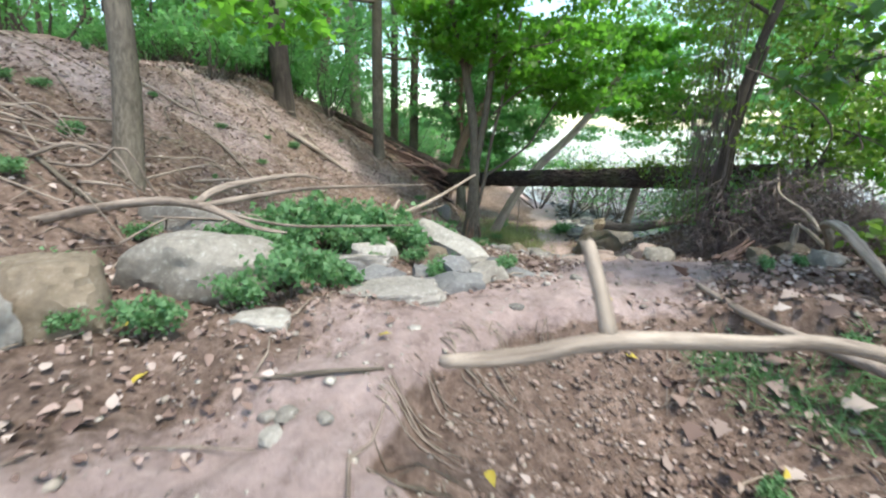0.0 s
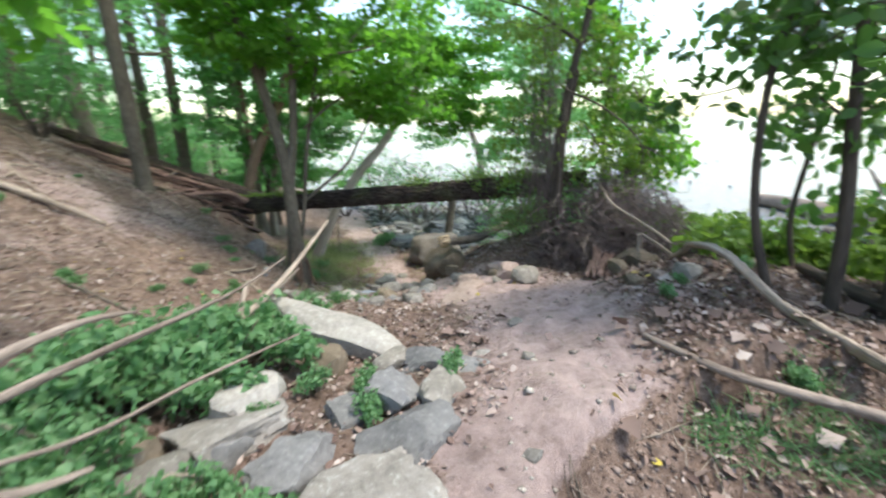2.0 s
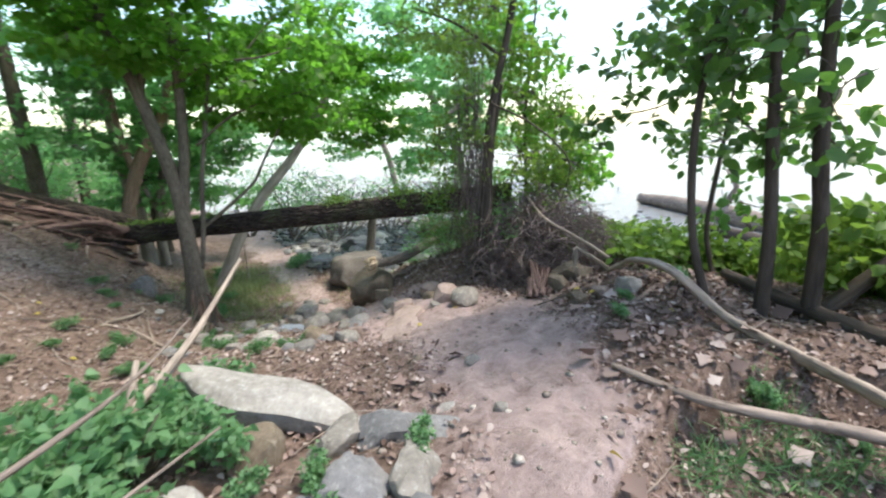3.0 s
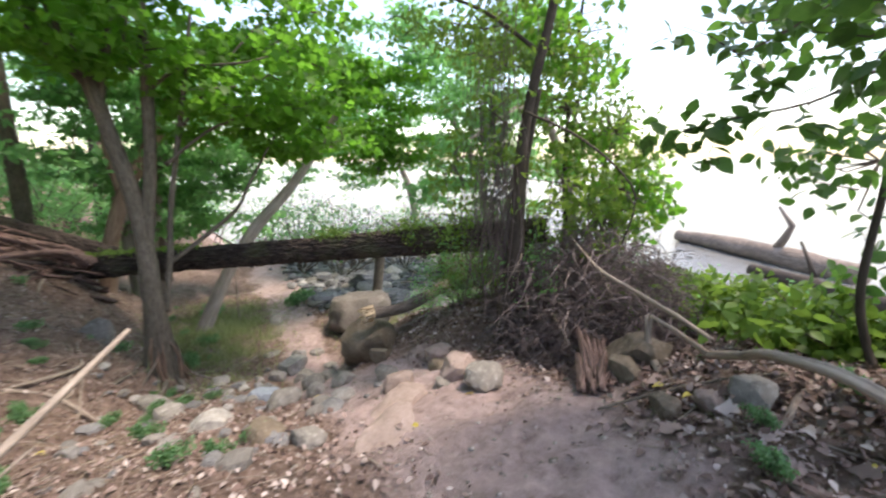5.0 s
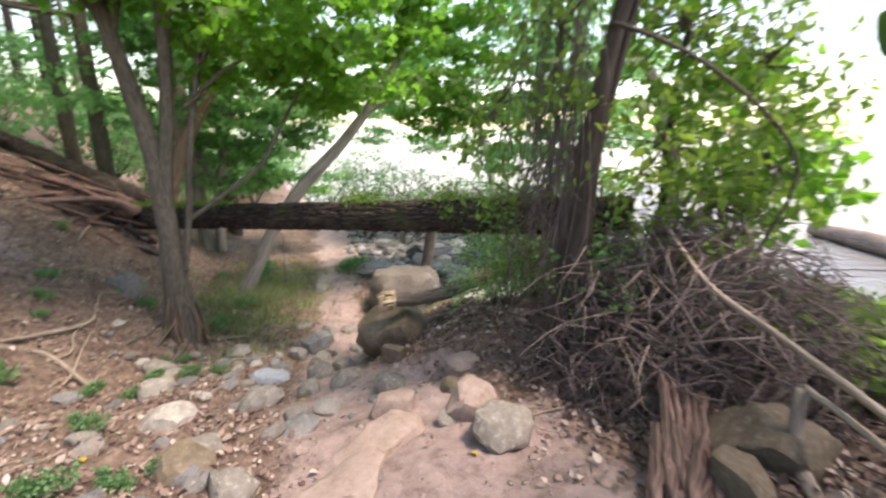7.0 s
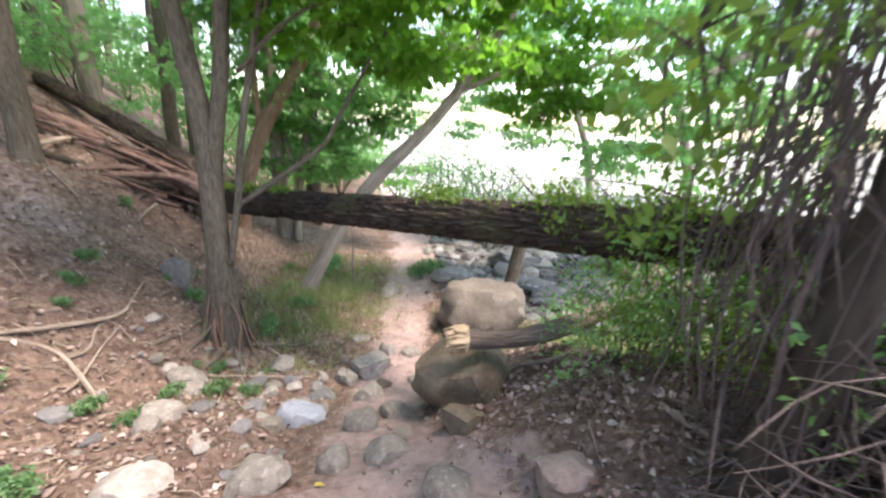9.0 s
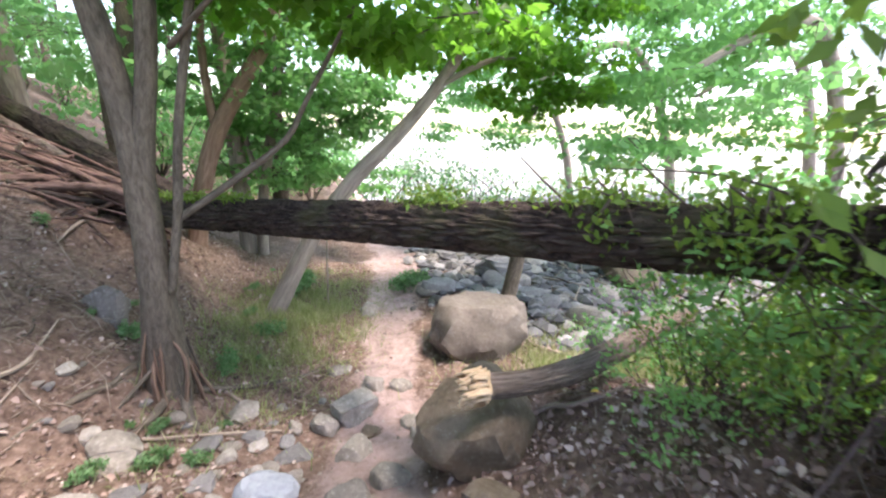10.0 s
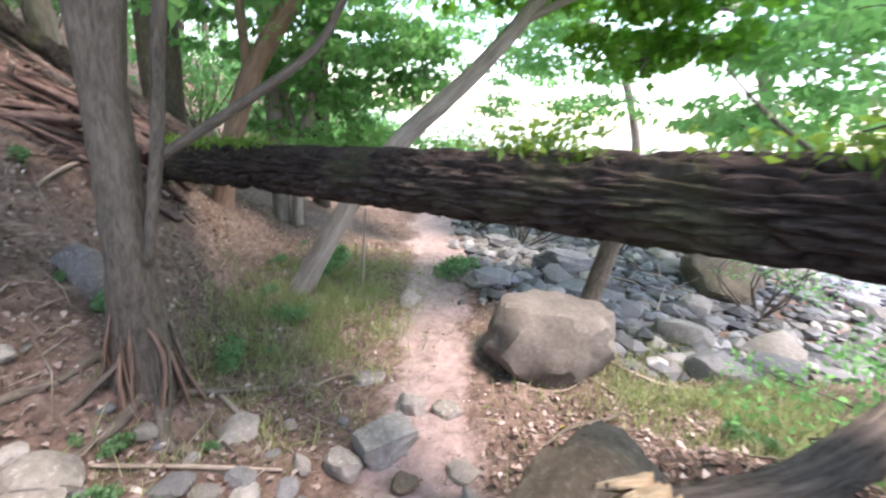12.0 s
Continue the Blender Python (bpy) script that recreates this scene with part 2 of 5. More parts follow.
def ground_z(x, y):
    x, y = np.asarray(x, float), np.asarray(y, float)
    z = TRAIL_Z(y)
    left = np.maximum(0, FOOT_X(y) - x)
    bench = np.clip(TRAIL_X(y) - 0.55 - x, 0, 2.2) * np.interp(y, [1, 3, 5, 9], [0.02, 0.12, 0.1, 0.22])
    hill = 0.72 * left - 0.36 * np.maximum(0, left - 6) - 0.3 * np.maximum(0, left - 22)
    over = np.maximum(0, x - BRINK_X(y))
    fall = -(TRAIL_Z(y) + 3.7) * (1 - np.exp(-over * 0.3)) - 0.03 * np.clip(over, 0, 40)
    z = z + bench + hill
    top = 2.5 + 0.02 * left
    z = np.where(z > top - 0.8, top - 0.8 + 0.8 * np.tanh((z - top + 0.8) / 0.8), z)
    shelf = 0.09 * np.clip(x - 4.7, 0, 6) * np.clip((y - 7.5) / 2, 0, 1) * np.clip((15 - y) / 3, 0.4, 1)
    z = z + fall - shelf
    inner = 1 - pit_round(x, y)
    z = z - 0.2 / (1 + np.exp(np.clip(-inner * 45, -50, 50))) - 0.42 * np.clip(inner / 0.7, 0, 1) ** 0.85
    z = z + mound(x, y, 4.3, 6.4, 0.9, 0.9, 0.55) + mound(x, y, 3.9, 7.6, 0.7, 0.7, 0.45)
    z = z + mound(x, y, -0.8, 11.7, 1.1, 1.0, 0.38) + mound(x, y, 0.8, 9.35, 0.42, 0.38, 0.2)
    z = z + mound(x, y, 0.05, 1.1, 0.25, 0.3, 0.1)
    z = z + mound(x, y, 3.4, 3.3, 0.8, 0.8, 0.15)
    off = 1 - 0.75 * np.exp(-((x - TRAIL_X(y)) / 0.5) ** 2)
    z = z + off * (0.05 * ripple(x, y, 0.9) + 0.028 * ripple(x + 3, y - 2, 2.7) + 0.014 * ripple(x, y + 5, 7.1)) + 0.01 * ripple(x + 1, y, 12.0) + 0.004 * ripple(x, y + 2, 31.0)
    # a worn ledge across the start of the trail
    z = z + 0.045 / (1 + np.exp(np.clip(-(y - 1.36 + 0.5 * (x + 0.6) ** 2 - 0.03 * np.sin(x * 23)) * 70, -50, 50))) * np.exp(-((x + 0.45) / 0.42) ** 6 - np.maximum(0, y - 1.4) ** 2 / 0.5)
    rough = 0.35 + 0.65 * off
    z = z + rough * (0.035 * lumps(x, y, 0.43, 1) + 0.022 * lumps(x + 9, y, 0.19, 2) + 0.012 * lumps(x, y + 5, 0.1, 3))
    z = z + 0.022 * np.tanh(7 * ripple(x + 2, y, 0.75)) * np.clip(2 - np.abs(x - TRAIL_X(y)), 0, 1)
    return z


def spread(lo, hi, step, far, count):
    inner = np.arange(lo, hi + step, step)
    out = np.cumsum(step * (far / step) ** (np.arange(1, count + 1) / count)) 
    return np.concatenate([(inner[0] - out)[::-1], inner, inner[-1] + out])


def shaped(name, verts, faces, material, attribute=None):
    me = bpy.data.meshes.new(name)
    verts, faces = np.asarray(verts, np.float32), np.asarray(faces, np.int32)
    k = faces.shape[1]
    me.vertices.add(len(verts))
    me.vertices.foreach_set("co", verts.ravel())
    me.loops.add(faces.size)
    me.loops.foreach_set("vertex_index", faces.ravel())
    me.polygons.add(len(faces))
    me.polygons.foreach_set("loop_start", np.arange(0, faces.size, k, dtype=np.int32))
    me.polygons.foreach_set("use_smooth", np.ones(len(faces), bool))
    if attribute is not None:
        a = me.attributes.new(attribute[0], "FLOAT", "POINT")
        a.data.foreach_set("value", np.asarray(attribute[1], np.float32))
    me.update(calc_edges=True)
    me.validate()
    me.materials.append(material)
    return me


def build_ground():
    xs, ys = spread(-4, 7, 0.045, 90, 60), spread(-0.5, 14, 0.045, 90, 60)
    gx, gy = np.meshgrid(xs, ys)
    gz = ground_z(gx, gy)
    wide = np.interp(gy, [0, 2, 4, 5, 6.5, 8, 11, 15], [0.9, 0.78, 0.9, 0.8, 0.5, 0.36, 0.38, 0.6]) * (1 + 0.22 * lumps(gx, gy, 0.5, 11) + 0.12 * lumps(gx, gy, 0.2, 12))
    trod = np.clip(1.3 - np.abs(gx - WORN_X(gy)) / wide * 0.75 + 0.15 * ripple(gx, gy, 1.6), 0, 1)
    slope = np.clip((FOOT_X(gy) - 0.6 - gx) / 1.5, 0, 1) * np.interp(gy, [4, 7, 9.5, 13], [0.45, 0.55, 0.5, 0.35])
    trod = np.maximum(trod, slope * (1 + 0.5 * ripple(gx, gy, 1.1)))
    trod = trod * np.clip((pit_round(gx, gy) - 0.97) / 0.05, 0, 1)
    n, m = len(xs), len(ys)
    i = np.arange(n * m).reshape(m, n)
    faces = np.stack([i[:-1, :-1], i[:-1, 1:], i[1:, 1:], i[1:, :-1]], -1).reshape(-1, 4)
    me = shaped("ground", np.stack([gx, gy, gz], -1).reshape(-1, 3), faces, EARTH, ("trodden", trod.ravel()))
    tagged(new("ground", me), "bare trodden earth trail between leaf-strewn brown soil banks", "ground", kind="structure")


build_ground()
water = shaped("water", [(6, -900, -3.0), (900, -900, -3.0), (900, 900, -3.0), (6, 900, -3.0)], [(0, 1, 2, 3)], WATER)
tagged(new("water", water), "wide pale river reflecting the white sky", "river", kind="structure")


# ---- tools for things ----
UP = Vector((0, 0, 1))
UNIT = {}


def part(name, mesh, parent=None, label="", kind=""):
    ob = new(name, mesh)
    ob.parent = parent
    return tagged(ob, label, kind=kind)


def thing(name, where, label, category, group="", turn=0):
    ob = new(name)
    ob.empty_display_size = 0.1
    ob.matrix_basis = pose(*where, 0, 0, turn)
    return tagged(ob, label, category, group)


def spline(points, radii, step):
    """Points and radii along a smooth curve through the given ones."""
    p = [Vector(q) for q in points]
    out, rad = [], []
    for i in range(len(p) - 1):
        a, b, c, d = p[max(i - 1, 0)], p[i], p[i + 1], p[min(i + 2, len(p) - 1)]
        n = max(1, int((c - b).length / step))
        for k in range(n):
            t = k / n
            q = 0.5 * ((2 * b) + (c - a) * t + (2 * a - 5 * b + 4 * c - d) * t * t + (3 * b - a - 3 * c + d) * t ** 3)
            out.append(q)
            rad.append(radii[i] * (1 - t) + radii[i + 1] * t)
    return out + [p[-1]], rad + [radii[-1]]


def tube_arrays(points, radii, sides=10, step=0.12, rough=0.08, seed=0, flutes=0, raw_end=0.0, ridged=0.0):
    pts, rad = spline(points, radii, step)
    rng = np.random.default_rng(seed)
    n = len(pts)
    verts, faces, grain = [], [], []
    side = (pts[1] - pts[0]).orthogonal().normalized()
    phase = rng.uniform(0, 6.3, 4)
    for i, (q, r) in enumerate(zip(pts, rad)):
        along = (pts[min(i + 1, n - 1)] - pts[max(i - 1, 0)]).normalized()
        side = (side - along * side.dot(along)).normalized()
        other = along.cross(side)
        s = i * step
        for k in range(sides):
            a = 2 * math.pi * k / sides
            w = 1 + rough * (math.sin(2 * a + phase[0] + s * 2.1) * 0.6 + math.sin(3 * a + phase[1] - s * 3.3) * 0.5 + rng.normal() * 0.35)
            if flutes:
                w += 0.055 * (1 - 2 * abs(math.sin(flutes * 0.5 * (a + 0.35 * math.sin(s * 2.3 + 2 * a))))) + 0.03 * math.sin((flutes * 2 + 3) * a + 4 * math.sin(s * 5.1 + a)) + 0.02 * math.sin(s * 19 + 5 * a)
            if ridged:
                q1 = Vector((math.cos(a) * 4.6, math.sin(a) * 4.6, s * 2.6))
                q2 = Vector((math.cos(a) * 10, math.sin(a) * 10, s * 6 + 9))
                w += ridged * (min(1, 3.4 * abs(noise.noise(q1))) - 0.6) + ridged * 0.45 * (min(1, 3 * abs(noise.noise(q2))) - 0.6)
            jut = raw_end * rng.uniform(-1, 1) if i in (0, n - 1) else 0
            verts.append(q + (side * math.cos(a) + other * math.sin(a)) * r * w + along * jut)
            grain.append((math.cos(a) * max(r, 0.02), math.sin(a) * max(r, 0.02), s + seed * 1.7))
    for i in range(n - 1):
        for k in range(sides):
            a, b = i * sides + k, i * sides + (k + 1) % sides
            faces.append((a, b, b + sides, a + sides))
    verts += [pts[0], pts[-1]]
    grain += [(0, 0, seed * 1.7), (0, 0, n * step + seed * 1.7)]
    for k in range(sides):
        k2 = (k + 1) % sides
        faces.append((len(verts) - 2, k2, k, k))
        faces.append((len(verts) - 1, (n - 1) * sides + k, (n - 1) * sides + k2, (n - 1) * sides + k2))
    return [tuple(v) for v in verts], faces, grain


def poly(name, verts, faces, grain, material, smooth=True):
    me = bpy.data.meshes.new(name)
    me.from_pydata(verts, [], [tuple(dict.fromkeys(f)) for f in faces])
    me.polygons.foreach_set("use_smooth", [smooth] * len(me.polygons))
    a = me.attributes.new("grain", "FLOAT_VECTOR", "POINT")
    a.data.foreach_set("vector", np.array(grain, np.float32).ravel())
    me.materials.append(material)
    me.update()
    return me


def tubes(name, runs, material, **kw):
    """One mesh of several tubes; a run is (points, radii)."""
    verts, faces, grain = [], [], []
    for i, (points, radii) in enumerate(runs):
        v, f, g3 = tube_arrays(points, radii, seed=i + 7 * len(runs), **kw)
        faces += [tuple(k + len(verts) for k in g) for g in f]
        verts += v
        grain += g3
    return poly(name, verts, faces, grain, material)


def leaf_shape(kind):
    """A leaf of length 1 along x, lying in the xy plane, slightly folded."""
    if kind == "maple":
        rim = [(0, 0), (0.12, 0.3), (0.3, 0.24), (0.42, 0.5), (0.62, 0.28), (1.0, 0), (0.62, -0.28), (0.42, -0.5), (0.3, -0.24), (0.12, -0.3)]
    elif kind == "broad":
        rim = [(0, 0), (0.12, 0.2), (0.38, 0.35), (0.7, 0.25), (1.0, 0), (0.7, -0.25), (0.38, -0.35), (0.12, -0.2)]
    elif kind == "small":
        rim = [(0, 0), (0.4, 0.26), (1.0, 0), (0.4, -0.26)]
    elif kind == "toothed":
        rim = [(0, 0), (0.06, 0.2), (0.16, 0.36), (0.22, 0.3), (0.36, 0.36), (0.44, 0.25), (0.58, 0.25), (0.66, 0.14), (1.0, 0), (0.66, -0.14), (0.58, -0.25), (0.44, -0.25), (0.36, -0.36), (0.22, -0.3), (0.16, -0.36), (0.06, -0.2)]
    elif kind == "straw":
        rim = [(0, 0.004), (0.5, 0.006), (1.0, 0), (0.5, -0.006), (0, -0.004)]
    elif kind == "blade":
        rim = [(0, 0.02), (0.5, 0.018), (1.0, 0), (0.5, -0.018), (0, -0.02)]
    else:
        rim = [(0, 0), (0.2, 0.28), (0.55, 0.3), (1.0, 0.05), (0.6, -0.26), (0.25, -0.32)]
    fold = 0.5 if kind == "litter" else 0.22
    mid = [(0.45, 0, -0.02)]
    verts = mid + [(x, y, abs(y) * fold - 0.22 * x * x) for x, y in rim]
    n = len(rim)
    return np.array(verts), np.array([(0, 1 + i, 1 + (i + 1) % n) for i in range(n)])


def leaves(name, centres, sizes, material, kind="small", seed=1, flat=0.5, droop=0.25, facing=None):
    """Many leaves joined into one mesh. flat: 0 any way up, 1 level."""
    rng = np.random.default_rng(seed)
    base, tri = leaf_shape(kind)
    n = len(centres)
    yaw = rng.uniform(0, 2 * np.pi, n)
    pitch = rng.normal(-droop, 0.9 * (1 - flat) + 0.15, n)
    roll = rng.normal(0, 1.2 * (1 - flat) + 0.2, n)
    if facing is not None:
        yaw = facing + rng.normal(0, 0.5, n)
    cy, sy, cp, sp, cr, sr = np.cos(yaw), np.sin(yaw), np.cos(pitch), np.sin(pitch), np.cos(roll), np.sin(roll)
    ax = np.stack([cy * cp, sy * cp, sp], -1)
    side = np.stack([-sy, cy, 0 * cy], -1)
    up = np.cross(ax, side)
    s2 = side * cr[:, None] + up * sr[:, None]
    u2 = np.cross(ax, s2)
    sizes = np.broadcast_to(sizes, n)[:, None, None]
    v = (base[None, :, 0:1] * ax[:, None] + base[None, :, 1:2] * s2[:, None] + base[None, :, 2:3] * u2[:, None]) * sizes + np.asarray(centres)[:, None]
    f = tri[None] + (np.arange(n) * len(base))[:, None, None]
    return shaped(name, v.reshape(-1, 3), f.reshape(-1, 3), material)


def sprays(rng, centre, radii, count, per=14, spread_r=0.22, thin=0.05):
    """Leaf places: flat sprays of leaves set about inside an uneven egg."""
    d = rng.normal(size=(count, 3))
    d /= np.linalg.norm(d, axis=1)[:, None]
    c = np.array(centre) + d * (rng.uniform(0.25, 1, count) ** 0.5)[:, None] * np.array(radii) * rng.uniform(0.75, 1.2, (count, 1))
    a, r = rng.uniform(0, 2 * np.pi, (count, per)), spread_r * np.sqrt(rng.uniform(0, 1, (count, per)))
    p = c[:, None] + np.stack([np.cos(a) * r, np.sin(a) * r, rng.normal(0, thin, (count, per)) - r * 0.25], -1)
    return p.reshape(-1, 3)


def wood_thing(name, runs, material, label, category, group="", **kw):
    """A dead branch or log: its first run is the stem, the others its side shoots."""
    base = Vector(runs[0][0][0])
    ob = thing(name, base, label, category, group)
    for i, (points, radii) in enumerate(runs):
        local = [tuple(Vector(q) - base) for q in points]
        part("stem" if i == 0 else "side_shoot", tubes("wood", [(local, radii)], material, **kw), ob)
    return ob


def stone_mesh(seed, size, material, square=0.5, detail=3, rough=0.09):
    """A stone with a broken, blunted shape: a ball cut by planes and worn."""
    bm = bmesh.new()
    rng = np.random.default_rng(seed)
    blocky = square > 0.85
    if blocky:
        bmesh.ops.create_cube(bm, size=1.7)
        bmesh.ops.subdivide_edges(bm, edges=bm.edges[:], cuts=2 ** detail - 1 if detail < 4 else 13, use_grid_fill=True)
        skew = [Vector(rng.normal(0, 0.07, 3)) for _ in range(3)]
        for v in bm.verts:
            q = v.co
            w = 0.72 + 0.1 * noise.noise(q * 1.2 + Vector((seed, 0, 0)))
            v.co = q * w + q.normalized() * (1 - w) * 1.15 + Vector((skew[0].dot(q) * q.y, skew[1].dot(q) * q.x, skew[2].dot(q) * q.x)) * 0.8
    else:
        bmesh.ops.create_icosphere(bm, subdivisions=detail, radius=1)
    cuts = [(Vector(rng.normal(size=3)).normalized(), rng.uniform(0.5, 0.85)) for _ in range(int(5 + 7 * square) if not blocky else 4)]
    cuts += [(Vector((0.1, 0.05, 1)).normalized(), 0.62), (Vector((0, 0, -1)), 0.7)] if not blocky else []
    off = Vector(rng.uniform(0, 50, 3))
    for v in bm.verts:
        q = v.co.copy()
        for n, d in cuts:
            over = q.dot(n) - d
            if over > 0:
                q -= n * over * (0.55 + 0.42 * square)
        q *= 1 + rough * noise.noise(q * 2.2 + off) * 1.6 + rough * 0.8 * noise.noise(q * 5 + off) + rough * 0.35 * noise.noise(q * 13 + off)
        v.co = q
    lo = [min(v.co[i] for v in bm.verts) for i in range(3)]
    hi = [max(v.co[i] for v in bm.verts) for i in range(3)]
    for v in bm.verts:
        v.co = Vector([((v.co[i] - lo[i]) / (hi[i] - lo[i]) - 0.5) * size[i] for i in range(3)])
    me = bpy.data.meshes.new("stone")
    bm.to_mesh(me)
    bm.free()
    me.polygons.foreach_set("use_smooth", [True] * len(me.polygons))
    me.set_sharp_from_angle(angle=radians(26))
    me.materials.append(material)
    return me


def stone(name, x, y, w, d, h, turn, material, label, seed, square=0.5, sunk=0.3, tilt=(0, 0), detail=3, group="", lift=0.0):
    ob = new(name, stone_mesh(seed, (w, d, h), material, square, detail))
    z = float(ground_z(x, y)) + h * (0.5 - sunk) + lift
    ob.matrix_basis = pose(x, y, z, tilt[0], tilt[1], turn)
    return tagged(ob, label, "rock", group)


# ---- fallen tree across the trail ----
def fallen_tree():
    a, b = Vector((-0.1, 12.15, -0.06)), Vector((4.95, 5.95, 0.79))
    ob = thing("fallen_tree", tuple(a), "dark furrowed fallen tree trunk lying across above the trail", "tree trunk")
    pts = [tuple(q - a) for q in (a, a.lerp(b, 0.2), a.lerp(b, 0.42), a.lerp(b, 0.62), a.lerp(b, 0.82), b)]
    v, f, g3 = tube_arrays(pts, [0.2, 0.175, 0.165, 0.165, 0.175, 0.17], sides=150, step=0.025, rough=0.012, seed=3, raw_end=0.05, ridged=0.26)
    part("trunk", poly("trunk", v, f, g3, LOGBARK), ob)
    rng = np.random.default_rng(5)
    for i in range(70):
        # roots torn out of the bank, fanning up the slope
        u = rng.uniform(0, 1)
        tip = Vector((-0.5 - 2.2 * u + rng.normal(0, 0.3), 11.2 + 2.0 * u + rng.normal(0, 0.35), 0))
        tip.z = float(ground_z(tip.x, tip.y)) + rng.uniform(-0.05, 0.22)
        p0 = Vector((rng.normal(0.1, 0.3), rng.normal(11.9, 0.25), rng.normal(-0.08, 0.1))).lerp(tip, rng.uniform(0, 0.45))
        mid = p0.lerp(tip, rng.uniform(0.3, 0.6)) + Vector(rng.normal(0, 0.09, 3)) + Vector((0, 0, 0.04))
        r = float(rng.choice([0.012, 0.025, 0.045, 0.08], p=[0.35, 0.3, 0.22, 0.13]))
        part("root", tubes("root", [([tuple(p0 - a), tuple(mid - a), tuple(tip - a)], [r * 1.3, r, r * 0.5])], ROOTWOOD if i % 4 else LOGBARK, sides=12, step=0.04, rough=0.5, raw_end=r), ob)
    for k, (p, q, r) in enumerate([((0.1, 11.95, -0.12), (-0.75, 12.15, 0.12), 0.17), ((-0.5, 12.0, 0.05), (-1.35, 12.2, 0.42), 0.2), ((-0.9, 12.5, 0.3), (-1.9, 12.7, 0.72), 0.17), ((-1.3, 11.7, 0.25), (-1.75, 12.5, 0.6), 0.12), ((-0.2, 11.6, -0.25), (-1.0, 11.75, 0.08), 0.11)]):
        p, q = Vector(p), Vector(q)
        part("butt_slab", tubes("butt", [([tuple(p - a), tuple(p.lerp(q, 0.5) - a + Vector(rng.normal(0, 0.05, 3))), tuple(q - a)], [r, r * 1.1, r * 0.75])], ROOTWOOD, sides=34, step=0.035, rough=0.14, ridged=0.55, raw_end=0.09), ob)
    for i in range(110):
        # split slabs of wood and bark among the roots
        u = rng.uniform(0, 1)
        c = Vector((0.1 - 2.6 * u + rng.normal(0, 0.22), 11.8 + 1.4 * u + rng.normal(0, 0.38), 0))
        c.z = float(ground_z(c.x, c.y)) + rng.uniform(0.0, 0.22) * (1.3 - u)
        d = Vector((-0.8 + rng.normal(0, 0.3), 0.45 + rng.normal(0, 0.35), 0.25 + rng.normal(0, 0.25))).normalized() * rng.uniform(0.12, 0.42)
        r = rng.uniform(0.015, 0.06)
        part("splinter", tubes("splinter", [([tuple(c - d - a), tuple(c - a + Vector(rng.normal(0, 0.02, 3))), tuple(c + d - a)], [r * 0.7, r, r * 0.4])], [ROOTWOOD, ROTWOOD, ROOTWOOD, GREYWOOD][i % 4], sides=7, step=0.06, rough=0.6, raw_end=r * 1.5), ob)
    part("broken_prop", tubes("prop", [([(5.0, -2.15, 0.2), (4.9, -2.05, -0.75), (4.7, -2.05, -1.9)], [0.09, 0.1, 0.12])], BARK, sides=10), ob)
    return a, b


LOG_A, LOG_B = fallen_tree()


def on_log(s, dx=0, dy=0, dz=0.0):
    return np.array(LOG_A.lerp(LOG_B, s)) + np.array([dx, dy, dz])


# moss and small plants along the trunk's back
rng = np.random.default_rng(11)
s = np.concatenate([rng.uniform(0.0, 0.33, 1700), rng.normal(0.62, 0.02, 300), rng.normal(0.78, 0.05, 400)])
p = np.array([on_log(v) for v in s]) + np.stack([rng.normal(0, 0.07, 2400), rng.normal(0, 0.07, 2400), 0.165 + np.abs(rng.normal(0, np.where(s > 0.5, 0.07, 0.035)))], -1)
tagged(new("moss_tuft", leaves("moss", p, rng.uniform(0.03, 0.07, 2400), VINE, "small", 4, 0.3)), "green moss and seedlings on top of the fallen trunk", "moss", kind="stuff")


wood_thing("stick", [([(3.51, 7.91, 1.02), (3.64, 7.82, 0.88), (3.75, 7.66, 0.74), (3.8, 7.52, 0.62), (3.86, 7.41, 0.5), (3.9, 7.25, 0.42)], [0.005, 0.008, 0.01, 0.011, 0.01, 0.006])],
           TWIG, "thin dark crooked stick lying against the fallen trunk", "stick", sides=7, step=0.05, rough=0.15)
wood_thing("stick", [([(3.83, 7.18, 1.05), (3.87, 7.06, 0.96), (3.98, 6.95, 0.84)], [0.004, 0.007, 0.008])],
           TWIG, "short dark twig standing on the fallen trunk", "stick", sides=6, step=0.05)
wood_thing("fallen_log", [([(0.5, 11.9, 0.1), (-0.4, 12.8, 0.42), (-1.2, 13.6, 0.72), (-2.4, 14.6, 1.25), (-3.6, 15.4, 1.75)], [0.17, 0.18, 0.17, 0.15, 0.12])],
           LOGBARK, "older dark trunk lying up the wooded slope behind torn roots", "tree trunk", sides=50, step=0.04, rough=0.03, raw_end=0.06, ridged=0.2)


